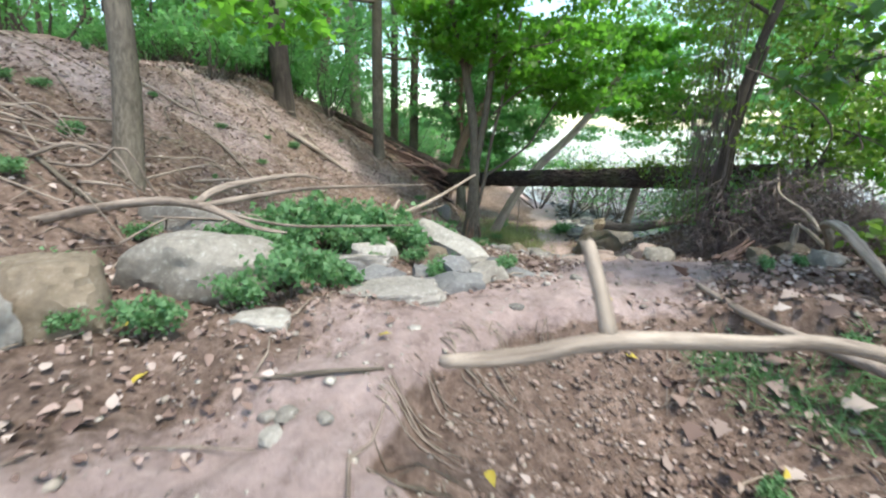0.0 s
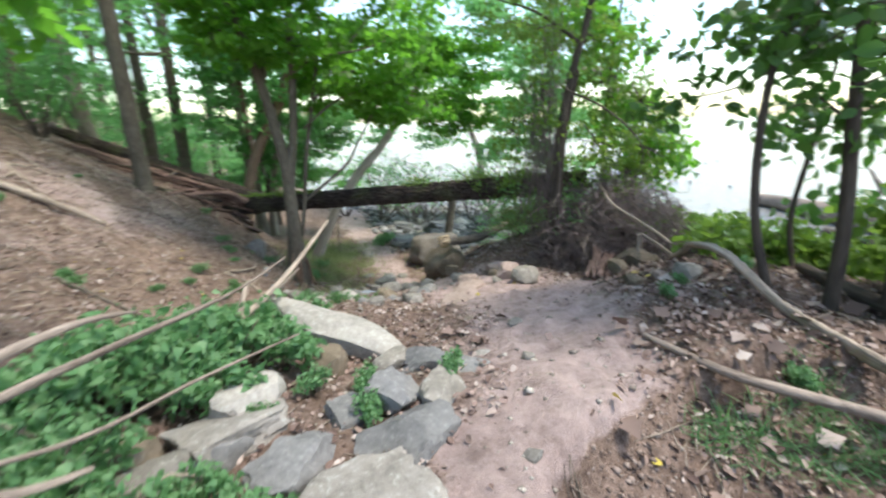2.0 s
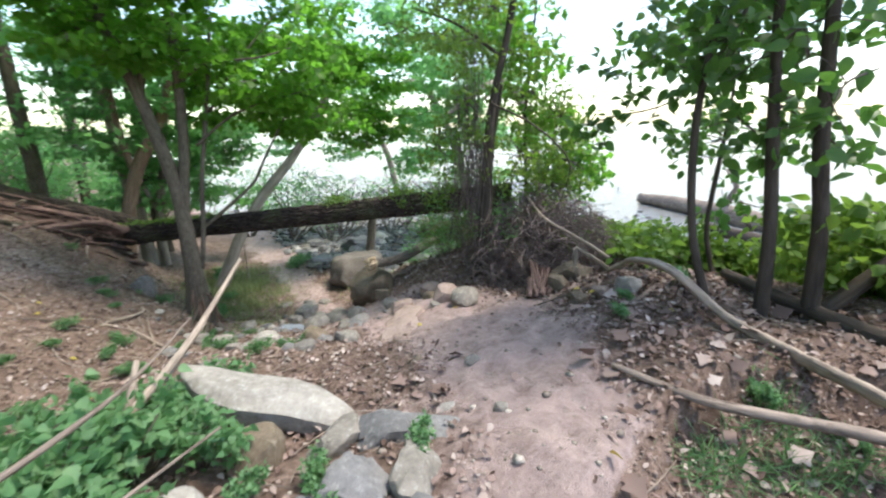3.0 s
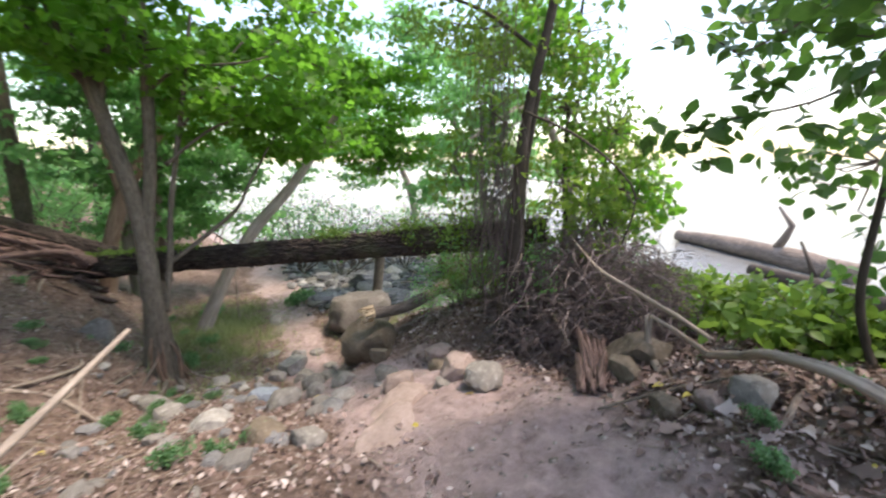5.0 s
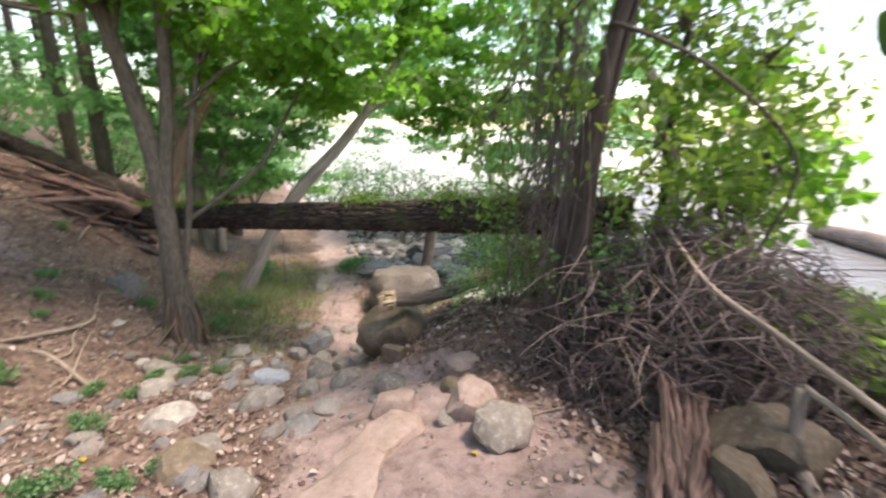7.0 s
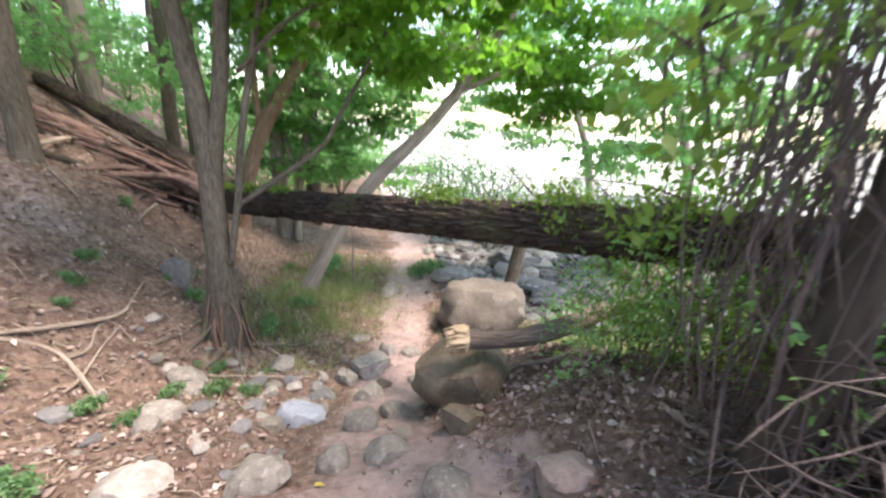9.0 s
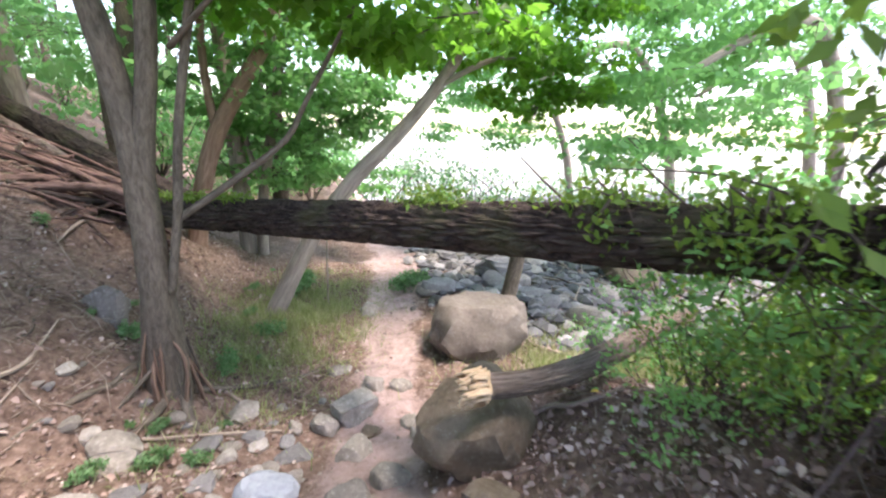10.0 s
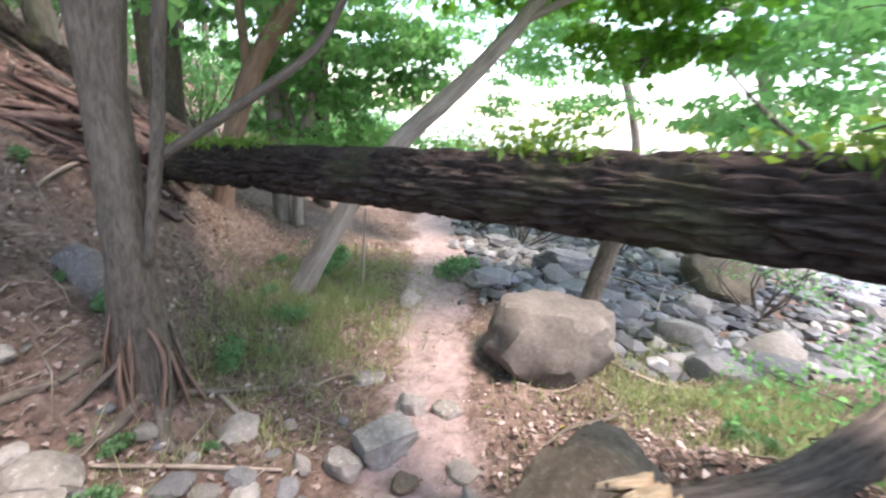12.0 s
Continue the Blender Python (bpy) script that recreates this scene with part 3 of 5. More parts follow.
# ---- dead branches ----
wood_thing("dead_branch", [([(0.03, 1.08, 0.8), (0.27, 1.08, 0.82), (0.51, 1.06, 0.88), (0.9, 1.05, 0.88), (1.3, 1.03, 0.85), (2.3, 0.95, 0.5)], [0.02, 0.027, 0.029, 0.023, 0.021, 0.016]),
                           ([(0.51, 1.06, 0.88), (0.49, 1.11, 1.0), (0.46, 1.19, 1.14)], [0.026, 0.021, 0.02])],
           GREYWOOD, "weathered grey branch with upright stub over the washed-out bank", "branch", sides=12, step=0.05, rough=0.09, raw_end=0.01)
wood_thing("dead_branch", [([(-2.89, 2.38, 0.76), (-2.55, 2.54, 0.85), (-1.97, 2.66, 0.96), (-1.6, 2.74, 0.94), (-1.22, 2.7, 0.8), (-1.02, 2.77, 0.74)], [0.034, 0.032, 0.027, 0.027, 0.015, 0.008]),
                           ([(-1.6, 2.74, 0.94), (-1.48, 2.94, 1.03), (-1.09, 3.22, 1.08), (-0.9, 3.4, 1.02)], [0.024, 0.023, 0.015, 0.006]),
                           ([(-1.57, 2.72, 0.93), (-1.27, 2.98, 0.96), (-0.95, 3.15, 0.99), (-0.5, 3.6, 0.95), (-0.1, 4.4, 0.85)], [0.023, 0.02, 0.014, 0.008, 0.004]),
                           ([(-1.5, 2.75, 0.9), (-1.1, 2.95, 0.75), (-0.7, 3.3, 0.66), (-0.2, 3.6, 0.6)], [0.012, 0.011, 0.009, 0.005])],
           DEADWOOD, "forked grey-brown driftwood branch lying over the rocks below the slope", "branch", sides=10, step=0.04, rough=0.16)
wood_thing("dead_branch", [([(-0.62, 4.0, 0.5), (-0.1, 4.6, 0.62), (0.5, 5.42, 0.84)], [0.026, 0.022, 0.014]),
                           ([(-0.5, 4.15, 0.53), (-0.4, 4.4, 0.68)], [0.022, 0.016]),
                           ([(-0.3, 4.4, 0.5), (0.1, 5.1, 0.5)], [0.012, 0.005])],
           GREYWOOD, "pale bare stick leaning out over the curved stone", "branch", sides=9, step=0.06)
wood_thing("fallen_limb", [([(3.56, 3.55, 0.4), (3.3, 3.3, 0.58), (3.02, 3.08, 0.75), (2.82, 2.72, 0.79), (2.84, 2.32, 0.52), (2.66, 1.93, 0.48), (2.45, 1.5, 0.46), (2.2, 0.9, 0.4)], [0.024, 0.028, 0.03, 0.034, 0.036, 0.037, 0.037, 0.035]),
                           ([(3.52, 3.5, 0.42), (3.58, 3.75, 0.5), (3.63, 3.98, 0.55)], [0.022, 0.016, 0.011]),
                           ([(3.62, 3.98, 0.54), (3.55, 3.9, 0.25), (3.3, 3.58, 0.2), (3.0, 3.24, 0.27), (2.66, 3.08, 0.28)], [0.022, 0.026, 0.024, 0.02, 0.016])],
           GREYWOOD, "grey barkless fallen limb arching beside the trail", "branch", sides=16, step=0.025, rough=0.2, raw_end=0.02)
wood_thing("fallen_limb", [([(1.86, 2.7, 0.4), (1.84, 2.4, 0.41), (1.88, 2.13, 0.4), (2.05, 1.82, 0.38), (2.24, 1.5, 0.35), (2.45, 1.0, 0.3), (2.6, 0.3, 0.3)], [0.018, 0.026, 0.03, 0.032, 0.034, 0.034, 0.03])],
           DEADWOOD, "straight brown fallen limb on the leaf litter edging the trail", "branch", sides=10, step=0.06)
wood_thing("fallen_limb", [([(3.95, 2.6, 0.5), (3.6, 2.05, 0.47), (3.3, 1.4, 0.45), (3.1, 0.6, 0.4)], [0.05, 0.06, 0.06, 0.06])],
           DARKBARK, "dark rotting fallen limb under the saplings", "branch", sides=10, step=0.08)


def broken_log():
    ob = wood_thing("broken_log", [([(2.92, 7.2, -0.22), (3.32, 7.24, -0.285), (3.7, 7.28, -0.29), (4.1, 7.36, -0.25), (4.5, 7.46, -0.2), (4.9, 7.5, -0.17)], [0.072, 0.076, 0.078, 0.076, 0.072, 0.07])],
                    ASHBARK, "ridged grey log with a splintered end resting on a brown boulder", "log", sides=72, step=0.02, flutes=17, rough=0.02, raw_end=0.03, ridged=0.1)
    rng = np.random.default_rng(8)
    for i in range(44):
        a, r = rng.uniform(0, 6.3), rng.uniform(0.03, 0.085)
        y, z = math.cos(a) * r, math.sin(a) * r
        part("splinter", tubes("splinter", [([(0.08, y, z), (-rng.uniform(0.0, 0.09), y * 1.2, z * 1.2)], [0.03, 0.012])], RAWWOOD, sides=7, step=0.03, rough=0.7, raw_end=0.02), ob)


broken_log()


def rotten_stump():
    """A stem rotted into long slabs, leaning from the litter up to the heap."""
    base = Vector((2.98, 3.98, float(ground_z(2.98, 3.98)) + 0.02))
    ob = thing("rotten_stem", tuple(base), "splintered reddish rotten stem lying on leaf litter", "log")
    rng = np.random.default_rng(4)
    for i in range(26):
        o = Vector((rng.normal(0, 0.05), rng.normal(0, 0.05), rng.uniform(0.0, 0.05))) + Vector((0.86, 0.5, 0)) * rng.uniform(0, 0.35)
        ln = rng.uniform(0.3, 0.8)
        e = Vector((0.86 + rng.normal(0, 0.08), 0.5 + rng.normal(0, 0.12), 0.0 + rng.normal(0, 0.05))) * ln
        r = rng.uniform(0.012, 0.028)
        part("splinter", tubes("splinter", [([tuple(o), tuple(o + e * 0.45 + Vector(rng.normal(0, 0.02, 3))), tuple(o + e)], [r, r, r * 0.7])], ROTWOOD, sides=9, step=0.03, rough=0.6, raw_end=0.03), ob)


rotten_stump()
wood_thing("beached_log", [([(22, 4.0, -2.75), (24, 8.0, -2.6), (26, 12.0, -2.7)], [0.5, 0.45, 0.3]), ([(23.5, 7.0, -2.4), (23.2, 6.5, -1.2), (23.0, 7.0, -0.4)], [0.2, 0.12, 0.05])],
           DEADWOOD, "long grey log stranded in the river shallows", "log", sides=12, step=0.5)
wood_thing("beached_log", [([(18, 2.5, -2.7), (20, 7.0, -2.65)], [0.3, 0.22]), ([(19.5, 5.0, -2.5), (19.8, 5.6, -1.3)], [0.1, 0.04])],
           DARKBARK, "dark log lying in the river shallows", "log", sides=10, step=0.5)


# ---- rocks ----
# name, x, y, width, depth, height, turn, squareness, sunk
MATS = {"w": WARM, "g": STONE, "p": PALE, "s": SLATE, "b": BROWN, "d": DUSTY, "u": BLUE}
WORDS = {"w": "warm grey angular", "g": "rough grey", "p": "pale worn", "s": "dark grey slaty", "b": "brown weathered", "d": "dusty pinkish", "u": "smooth bluish"}


def stones(rows, kinds, what, where, group, seed):
    for i, ((x, y, w, d, h, turn, square, sunk), k) in enumerate(zip(rows, kinds)):
        stone(what, x, y, w, d, h, turn, MATS[k], f"{WORDS[k]} {what.replace('_', ' ')} {where}", seed + i, square, sunk, group=group, tilt=((i * 37) % 9 - 4, (i * 53) % 11 - 5), detail=4 if w > 0.55 else 3)


stones([(-1.5, 2.5, 1.08, 0.6, 0.54, 12, 0.3, 0.36), (-2.0, 3.35, 0.8, 0.6, 0.55, 8, 0.8, 0.35), (-1.95, 1.85, 0.75, 0.6, 0.48, 20, 0.4, 0.4),
        (-1.95, 1.45, 0.45, 0.4, 0.35, -10, 0.9, 0.3)], "ggbp", "boulder", "among plants at the uphill trail edge", "boulders edging the trail", 100)
stones([(-0.93, 3.02, 0.3, 0.26, 0.26, 10, 0.5, 0.4), (-0.7, 3.12, 0.36, 0.26, 0.22, 0, 0.6, 0.4), (-0.52, 3.42, 0.42, 0.3, 0.24, 30, 0.5, 0.4),
        (-0.05, 3.78, 0.36, 0.34, 0.32, 20, 0.7, 0.35), (0.32, 3.55, 0.34, 0.24, 0.2, -5, 0.8, 0.4), (0.2, 3.08, 0.32, 0.3, 0.26, 35, 1.0, 0.45),
        (0.52, 3.36, 0.22, 0.3, 0.16, 60, 0.9, 0.45), (-0.05, 3.12, 0.3, 0.26, 0.2, 10, 0.9, 0.45), (0.4, 2.92, 0.22, 0.34, 0.22, -60, 1.0, 0.45),
        (-0.62, 3.24, 0.56, 0.42, 0.26, 15, 0.9, 0.4), (-1.05, 3.22, 0.26, 0.24, 0.24, 0, 0.5, 0.4)],
       "gspbgsssggb", "stone", "in the rough row beside the worn trail", "stones beside the trail", 120)
stones([(-0.28, 2.42, 0.72, 0.46, 0.2, -8, 1.0, 0.5), (-0.9, 1.98, 0.3, 0.2, 0.1, 5, 1.0, 0.4), (0.12, 2.75, 0.5, 0.4, 0.2, 20, 1.0, 0.5), (0.74, 3.3, 0.4, 0.66, 0.16, 10, 1.0, 0.55),
        (-0.4, 2.82, 0.42, 0.3, 0.18, 25, 1.0, 0.5)], "gpsss", "flat_stone", "set in the trodden earth", "flat stones in the trail", 140)
stones([(2.85, 5.0, 0.4, 0.32, 0.26, 10, 0.2, 0.3), (2.45, 5.74, 0.36, 0.3, 0.24, 30, 0.4, 0.35), (2.86, 5.35, 0.36, 0.34, 0.28, 50, 0.5, 0.35),
        (2.2, 5.38, 0.75, 0.42, 0.24, 30, 0.5, 0.68), (1.85, 4.95, 0.8, 0.5, 0.2, 42, 0.5, 0.74), (3.2, 6.05, 0.34, 0.28, 0.22, 0, 0.3, 0.4),
        (3.78, 4.1, 0.8, 0.5, 0.46, 10, 0.6, 0.4), (2.95, 5.75, 0.26, 0.22, 0.16, 60, 0.3, 0.4), (2.6, 6.2, 0.3, 0.26, 0.2, 10, 0.4, 0.4), (3.25, 3.2, 0.28, 0.24, 0.2, -20, 0.4, 0.45), (2.95, 3.55, 0.22, 0.2, 0.18, 0, 0.4, 0.3), (3.05, 3.35, 0.18, 0.16, 0.14, 30, 0.4, 0.3), (3.3, 3.95, 0.3, 0.24, 0.22, 60, 0.6, 0.3)],
       "gdddddbbggbdb", "stone", "half sunk in the drop of the trail", "stones in the trail", 160)
stones([(1.6, 6.55, 0.36, 0.3, 0.24, 20, 0.2, 0.35), (1.73, 7.8, 0.44, 0.3, 0.26, -10, 0.15, 0.3), (2.0, 6.75, 0.22, 0.24, 0.24, 0, 0.2, 0.35),
        (2.36, 6.75, 0.33, 0.28, 0.22, 0, 0.3, 0.4), (2.25, 7.4, 0.32, 0.3, 0.22, 40, 0.2, 0.4), (2.55, 7.6, 0.3, 0.26, 0.2, 0, 0.6, 0.4),
        (0.72, 7.7, 0.34, 0.28, 0.24, 10, 0.3, 0.35), (0.95, 6.6, 0.42, 0.3, 0.22, 0, 0.6, 0.4), (1.25, 5.85, 0.26, 0.22, 0.18, 70, 0.3, 0.3),
        (1.16, 5.62, 0.34, 0.26, 0.2, 0, 0.8, 0.35), (1.42, 5.35, 0.24, 0.22, 0.18, 0, 0.4, 0.4), (1.75, 5.9, 0.42, 0.3, 0.12, 20, 0.4, 0.5)],
       "gugggggpgbgs", "stone", "among the cobbles below the tree", "cobbles below the tree", 180)
stones([(2.9, 6.82, 0.3, 0.26, 0.3, 35, 1.0, 0.25), (3.12, 7.46, 0.95, 0.72, 0.84, 25, 0.62, 0.3), (0.14, 10.1, 0.45, 0.3, 0.5, -10, 0.9, 0.3)],
       "bbg", "boulder", "standing proud of the brown earth", "boulders at the log", 200)
stones([(4.2, 9.85, 1.35, 1.05, 0.95, -18, 0.84, 0.22), (6.31, 13.1, 1.3, 0.9, 0.6, 0, 0.9, 0.25), (9.4, 12.6, 1.6, 1.3, 1.2, 20, 0.6, 0.3), (5.6, 15.0, 0.6, 0.5, 0.4, 0, 0.9, 0.3)],
       "wsbs", "boulder", "beside the lower trail", "boulders of the lower trail", 210)
stones([(2.46, 8.85, 0.44, 0.32, 0.26, 20, 0.9, 0.3), (2.7, 9.25, 0.24, 0.24, 0.2, 0, 0.8, 0.3), (3.0, 9.2, 0.26, 0.2, 0.16, 0, 0.5, 0.35),
        (0.62, 8.6, 0.36, 0.3, 0.24, 10, 0.3, 0.35), (2.16, 8.7, 0.26, 0.24, 0.2, 0, 0.4, 0.35), (1.42, 9.1, 0.36, 0.3, 0.2, 30, 0.8, 0.4),
        (2.55, 8.5, 0.2, 0.18, 0.14, 0, 0.4, 0.4), (3.04, 11.5, 0.3, 0.26, 0.3, 0, 0.8, 0.3), (0.65, 8.4, 0.32, 0.24, 0.2, 0, 0.4, 0.4), (2.4, 9.75, 0.3, 0.3, 0.14, 0, 0.6, 0.4),
        (2.35, 8.1, 0.3, 0.26, 0.2, 0, 0.7, 0.4), (1.9, 8.3, 0.3, 0.24, 0.2, 0, 0.7, 0.4)],
       "pgggggbpgggs", "stone", "in the hollow of the lower trail", "stones of the lower trail", 230)


def curved_slab():
    """A long worn slab, bowed like a shallow arch, resting on smaller stones."""
    bm = bmesh.new()
    bmesh.ops.create_grid(bm, x_segments=36, y_segments=12, size=1)
    top = list(bm.verts)
    for v in top:
        u, w = v.co.x, v.co.y
        half = 0.17 * (1 - abs(u) ** 3.5 * 0.75)
        v.co = Vector((u * 0.58, w * half - 0.22 * u * abs(u) - 0.05 * u, 0.05 + 0.05 * (1 - w * w) * (1 - u ** 6) - 0.05 * u + 0.012 * noise.noise(Vector((u * 4, w * 3, 2))) - 0.03 * u * u))
    low = bmesh.ops.extrude_face_region(bm, geom=bm.faces[:])
    for v in [g for g in low["geom"] if isinstance(g, bmesh.types.BMVert)]:
        v.co.z -= 0.11 + 0.02 * noise.noise(v.co * 9)
        v.co.x *= 0.96
    bmesh.ops.recalc_face_normals(bm, faces=bm.faces)
    me = bpy.data.meshes.new("slab")
    bm.to_mesh(me)
    bm.free()
    me.polygons.foreach_set("use_smooth", [True] * len(me.polygons))
    me.set_sharp_from_angle(angle=radians(50))
    me.materials.append(PALE)
    ob = new("curved_slab", me)
    ob.matrix_basis = pose(0.18, 4.12, float(ground_z(0.18, 4.12)) + 0.17, 6, 6, -30)
    tagged(ob, "long pale bowed stone slab propped on smaller rocks", "rock")


curved_slab()

# rocks of the stream bed and the shore, down by the river
rng = np.random.default_rng(21)
SHORE = [stone_mesh(300 + i, (1, rng.uniform(0.6, 0.9), rng.uniform(0.4, 0.65)), [STONE, SLATE, PALE, SLATE, STONE][i % 5], 0.7, 2) for i in range(10)]
made = 0
while made < 360:
    y = rng.uniform(9.5, 24)
    x = WORN_X(y) + 0.6 + abs(rng.normal(0, 1)) * (3.4 + (y - 9) * 0.4)
    if y < 12 and x < 4.9 or x > 16 or y < 10.5 and x < 5.6 or math.hypot(x - 4.1, y - 9.95) < 0.9:
        continue
    w = float(rng.choice([0.16, 0.24, 0.34, 0.5, 0.75], p=[0.18, 0.24, 0.27, 0.2, 0.11]))
    ob = new("shore_rock", SHORE[made % 10])
    ob.matrix_basis = pose(x, y, float(ground_z(x, y)) + 0.12 * w, rng.uniform(-12, 12), rng.uniform(-12, 12), rng.uniform(0, 360)) @ Matrix.Diagonal((w, w, w, 1))
    tagged(ob, f"{['grey', 'dark grey', 'pale', 'dark grey', 'grey'][made % 5]} tumbled rock on the stony shore", "rock", "rocks of the shore")
    made += 1

# cobbles on the bank left of the trail
made = 0
while made < 110:
    x, y = rng.uniform(-0.1, 3.1), rng.uniform(5.0, 9.3)
    if abs(x - TRAIL_X(y)) < 0.3 and rng.uniform() < 0.8 or x < FOOT_X(y) - 0.6 or x > TRAIL_X(y) + 0.7 or math.hypot(x - 3.12, y - 7.46) < 0.7:
        continue
    w = float(rng.choice([0.08, 0.12, 0.17, 0.24], p=[0.25, 0.3, 0.3, 0.15]))
    ob = new("cobble", SHORE[made % 10])
    ob.matrix_basis = pose(x, y, float(ground_z(x, y)) + 0.08 * w, rng.uniform(-12, 12), rng.uniform(-12, 12), rng.uniform(0, 360)) @ Matrix.Diagonal((w, w, w, 1))
    tagged(ob, f"{['grey', 'dark grey', 'pale', 'dark grey', 'grey'][made % 5]} cobble half sunk in the brown soil", "rock", "cobbles on the bank")
    made += 1


def cobble_bed(name, count, place, sizes, seed, label):
    """Cobbles beyond counting, joined."""
    rng = np.random.default_rng(seed)
    bm = bmesh.new()
    bmesh.ops.create_icosphere(bm, subdivisions=1, radius=0.5)
    base = np.array([v.co[:] for v in bm.verts])
    tri = np.array([[v.index for v in f.verts] for f in bm.faces])
    bm.free()
    x, y = place(rng, count)
    floor_z = np.maximum(ground_z(x, y), -3.05)
    s = rng.choice(sizes, count)
    t = rng.uniform(0, 6.3, count)
    v = base[None] * rng.uniform(0.6, 1.25, (count, len(base), 1)) * np.array([1, 0.75, 0.55]) * s[:, None, None]
    c, d = np.cos(t)[:, None], np.sin(t)[:, None]
    v = np.stack([v[..., 0] * c - v[..., 1] * d + x[:, None], v[..., 0] * d + v[..., 1] * c + y[:, None], v[..., 2] + (floor_z + s * 0.1)[:, None]], -1)
    me = shaped(name, v.reshape(-1, 3), (tri[None] + (np.arange(count) * len(base))[:, None, None]).reshape(-1, 3), SHINGLE)
    me.polygons.foreach_set("use_smooth", np.zeros(len(me.polygons), bool))
    tagged(new(name, me), label, "rock", kind="stuff")


def on_shore(rng, n):
    y = rng.uniform(9.6, 30, n)
    return WORN_X(y) + 0.75 + np.clip(11.5 - y, 0, 2) * 0.9 + rng.normal(0, 0.22, n) + np.abs(rng.normal(0, 1, n)) * (5 + (y - 9) * 0.4), y


cobble_bed("shore_cobbles", 12000, on_shore, [0.06, 0.1, 0.16, 0.26, 0.4], 23, "grey cobbles covering the river shore")


# ---- sticks and roots lying on the slope ----
def lying(points, radii, material, label, category="stick", lift=0.02, group="sticks on the slope"):
    pts = [(x, y, float(ground_z(x, y)) + lift + r * 0.5) for (x, y), r in zip(points, radii)]
    wood_thing("stick" if category == "stick" else "tree_root", [(pts, radii)], material, label, category, group, sides=8, step=0.06)


lying([(-0.46, 8.16), (-0.27, 8.47), (0.0, 8.9), (-0.02, 9.3), (-0.04, 9.66)], [0.02, 0.022, 0.02, 0.014, 0.008], GREYWOOD, "pale bent stick lying on the bare slope")
lying([(-0.5, 8.1), (-0.21, 8.3), (0.09, 8.1), (0.2, 7.95)], [0.02, 0.024, 0.024, 0.02], GREYWOOD, "short pale forked stick at the slope foot")
lying([(-1.48, 10.74), (-1.5, 11.8), (-1.58, 12.9)], [0.035, 0.03, 0.018], GREYWOOD, "long pale branch lying up the slope", lift=0.1)
lying([(0.76, 8.72), (1.3, 8.68), (1.8, 8.62)], [0.012, 0.016, 0.012], GREYWOOD, "straight thin stick beside the lower trail")
lying([(1.13, 9.55), (1.3, 9.4), (1.48, 9.2)], [0.02, 0.022, 0.018], DEADWOOD, "short crooked stick below the maple")
lying([(1.9, 9.75), (2.2, 9.85), (2.5, 9.7)], [0.008, 0.014, 0.01], GREYWOOD, "thin curved stick at the trail edge")
lying([(-2.85, 8.15), (-2.3, 8.05), (-1.73, 8.0)], [0.04, 0.045, 0.03], GREYWOOD, "broken pale branch on the hillside", lift=0.05)
lying([(0.48, 9.08), (0.55, 9.3), (0.66, 9.5)], [0.02, 0.035, 0.05], BARK, "bare root reaching down from the maple", "root")
lying([(1.0, 9.3), (1.35, 9.55), (1.9, 9.8), (2.3, 10.1)], [0.04, 0.03, 0.022, 0.012], BARK, "long root crossing the bank below the fallen trunk", "root")
wood_thing("upright_stake", [([(2.42, 12.04, -1.95), (2.43, 12.04, -1.2), (2.45, 12.05, -0.55)], [0.018, 0.017, 0.012])], GREYWOOD, "thin bare upright stem beside the lower trail", "stick", sides=8)
rng = np.random.default_rng(57)
for i in range(90):
    y = rng.uniform(2.5, 12.5)
    x = FOOT_X(y) + rng.uniform(-4.5, 0.6) if i % 3 else WORN_X(y) + rng.uniform(1.1, 2.4)
    ln, t = rng.uniform(0.2, 0.8), rng.uniform(0, 6.3)
    pts = [(x + math.cos(t) * ln * k + rng.normal(0, 0.06), y + math.sin(t) * ln * k + rng.normal(0, 0.06)) for k in (-1, -0.3, 0.35, 1)]
    r = float(rng.choice([0.007, 0.012, 0.02]))
    lying(pts, [r * 0.7, r, r * 0.9, r * 0.4], [GREYWOOD, DEADWOOD, GREYWOOD, BARK][i % 4], ["thin pale stick lying on dead leaves", "thin brown stick lying on dead leaves", "bleached stick lying on the soil", "dark thin stick lying on the soil"][i % 4], group="loose sticks on the ground")

lying([(-0.16, 1.3), (-0.2, 1.16), (-0.25, 1.05), (-0.22, 0.9), (-0.24, 0.7)], [0.003, 0.006, 0.007, 0.007, 0.006], DEADWOOD, "thin worn root crossing the trodden trail", "root", 0.005, "roots in the trail")
lying([(0.02, 1.25), (0.05, 1.05), (0.0, 0.85), (0.06, 0.6)], [0.003, 0.005, 0.006, 0.006], BARK, "thin dark root running down the trail edge", "root", 0.005, "roots in the trail")
lying([(0.22, 1.2), (0.25, 1.0), (0.27, 0.8)], [0.01, 0.016, 0.012], GREYWOOD, "short pale root stub at the trail edge", "root", 0.01, "roots in the trail")
lying([(-0.75, 1.45), (-0.45, 1.42), (-0.2, 1.5)], [0.006, 0.011, 0.008], BARK, "thin dark root along the worn ledge", "root", 0.005, "roots in the trail")
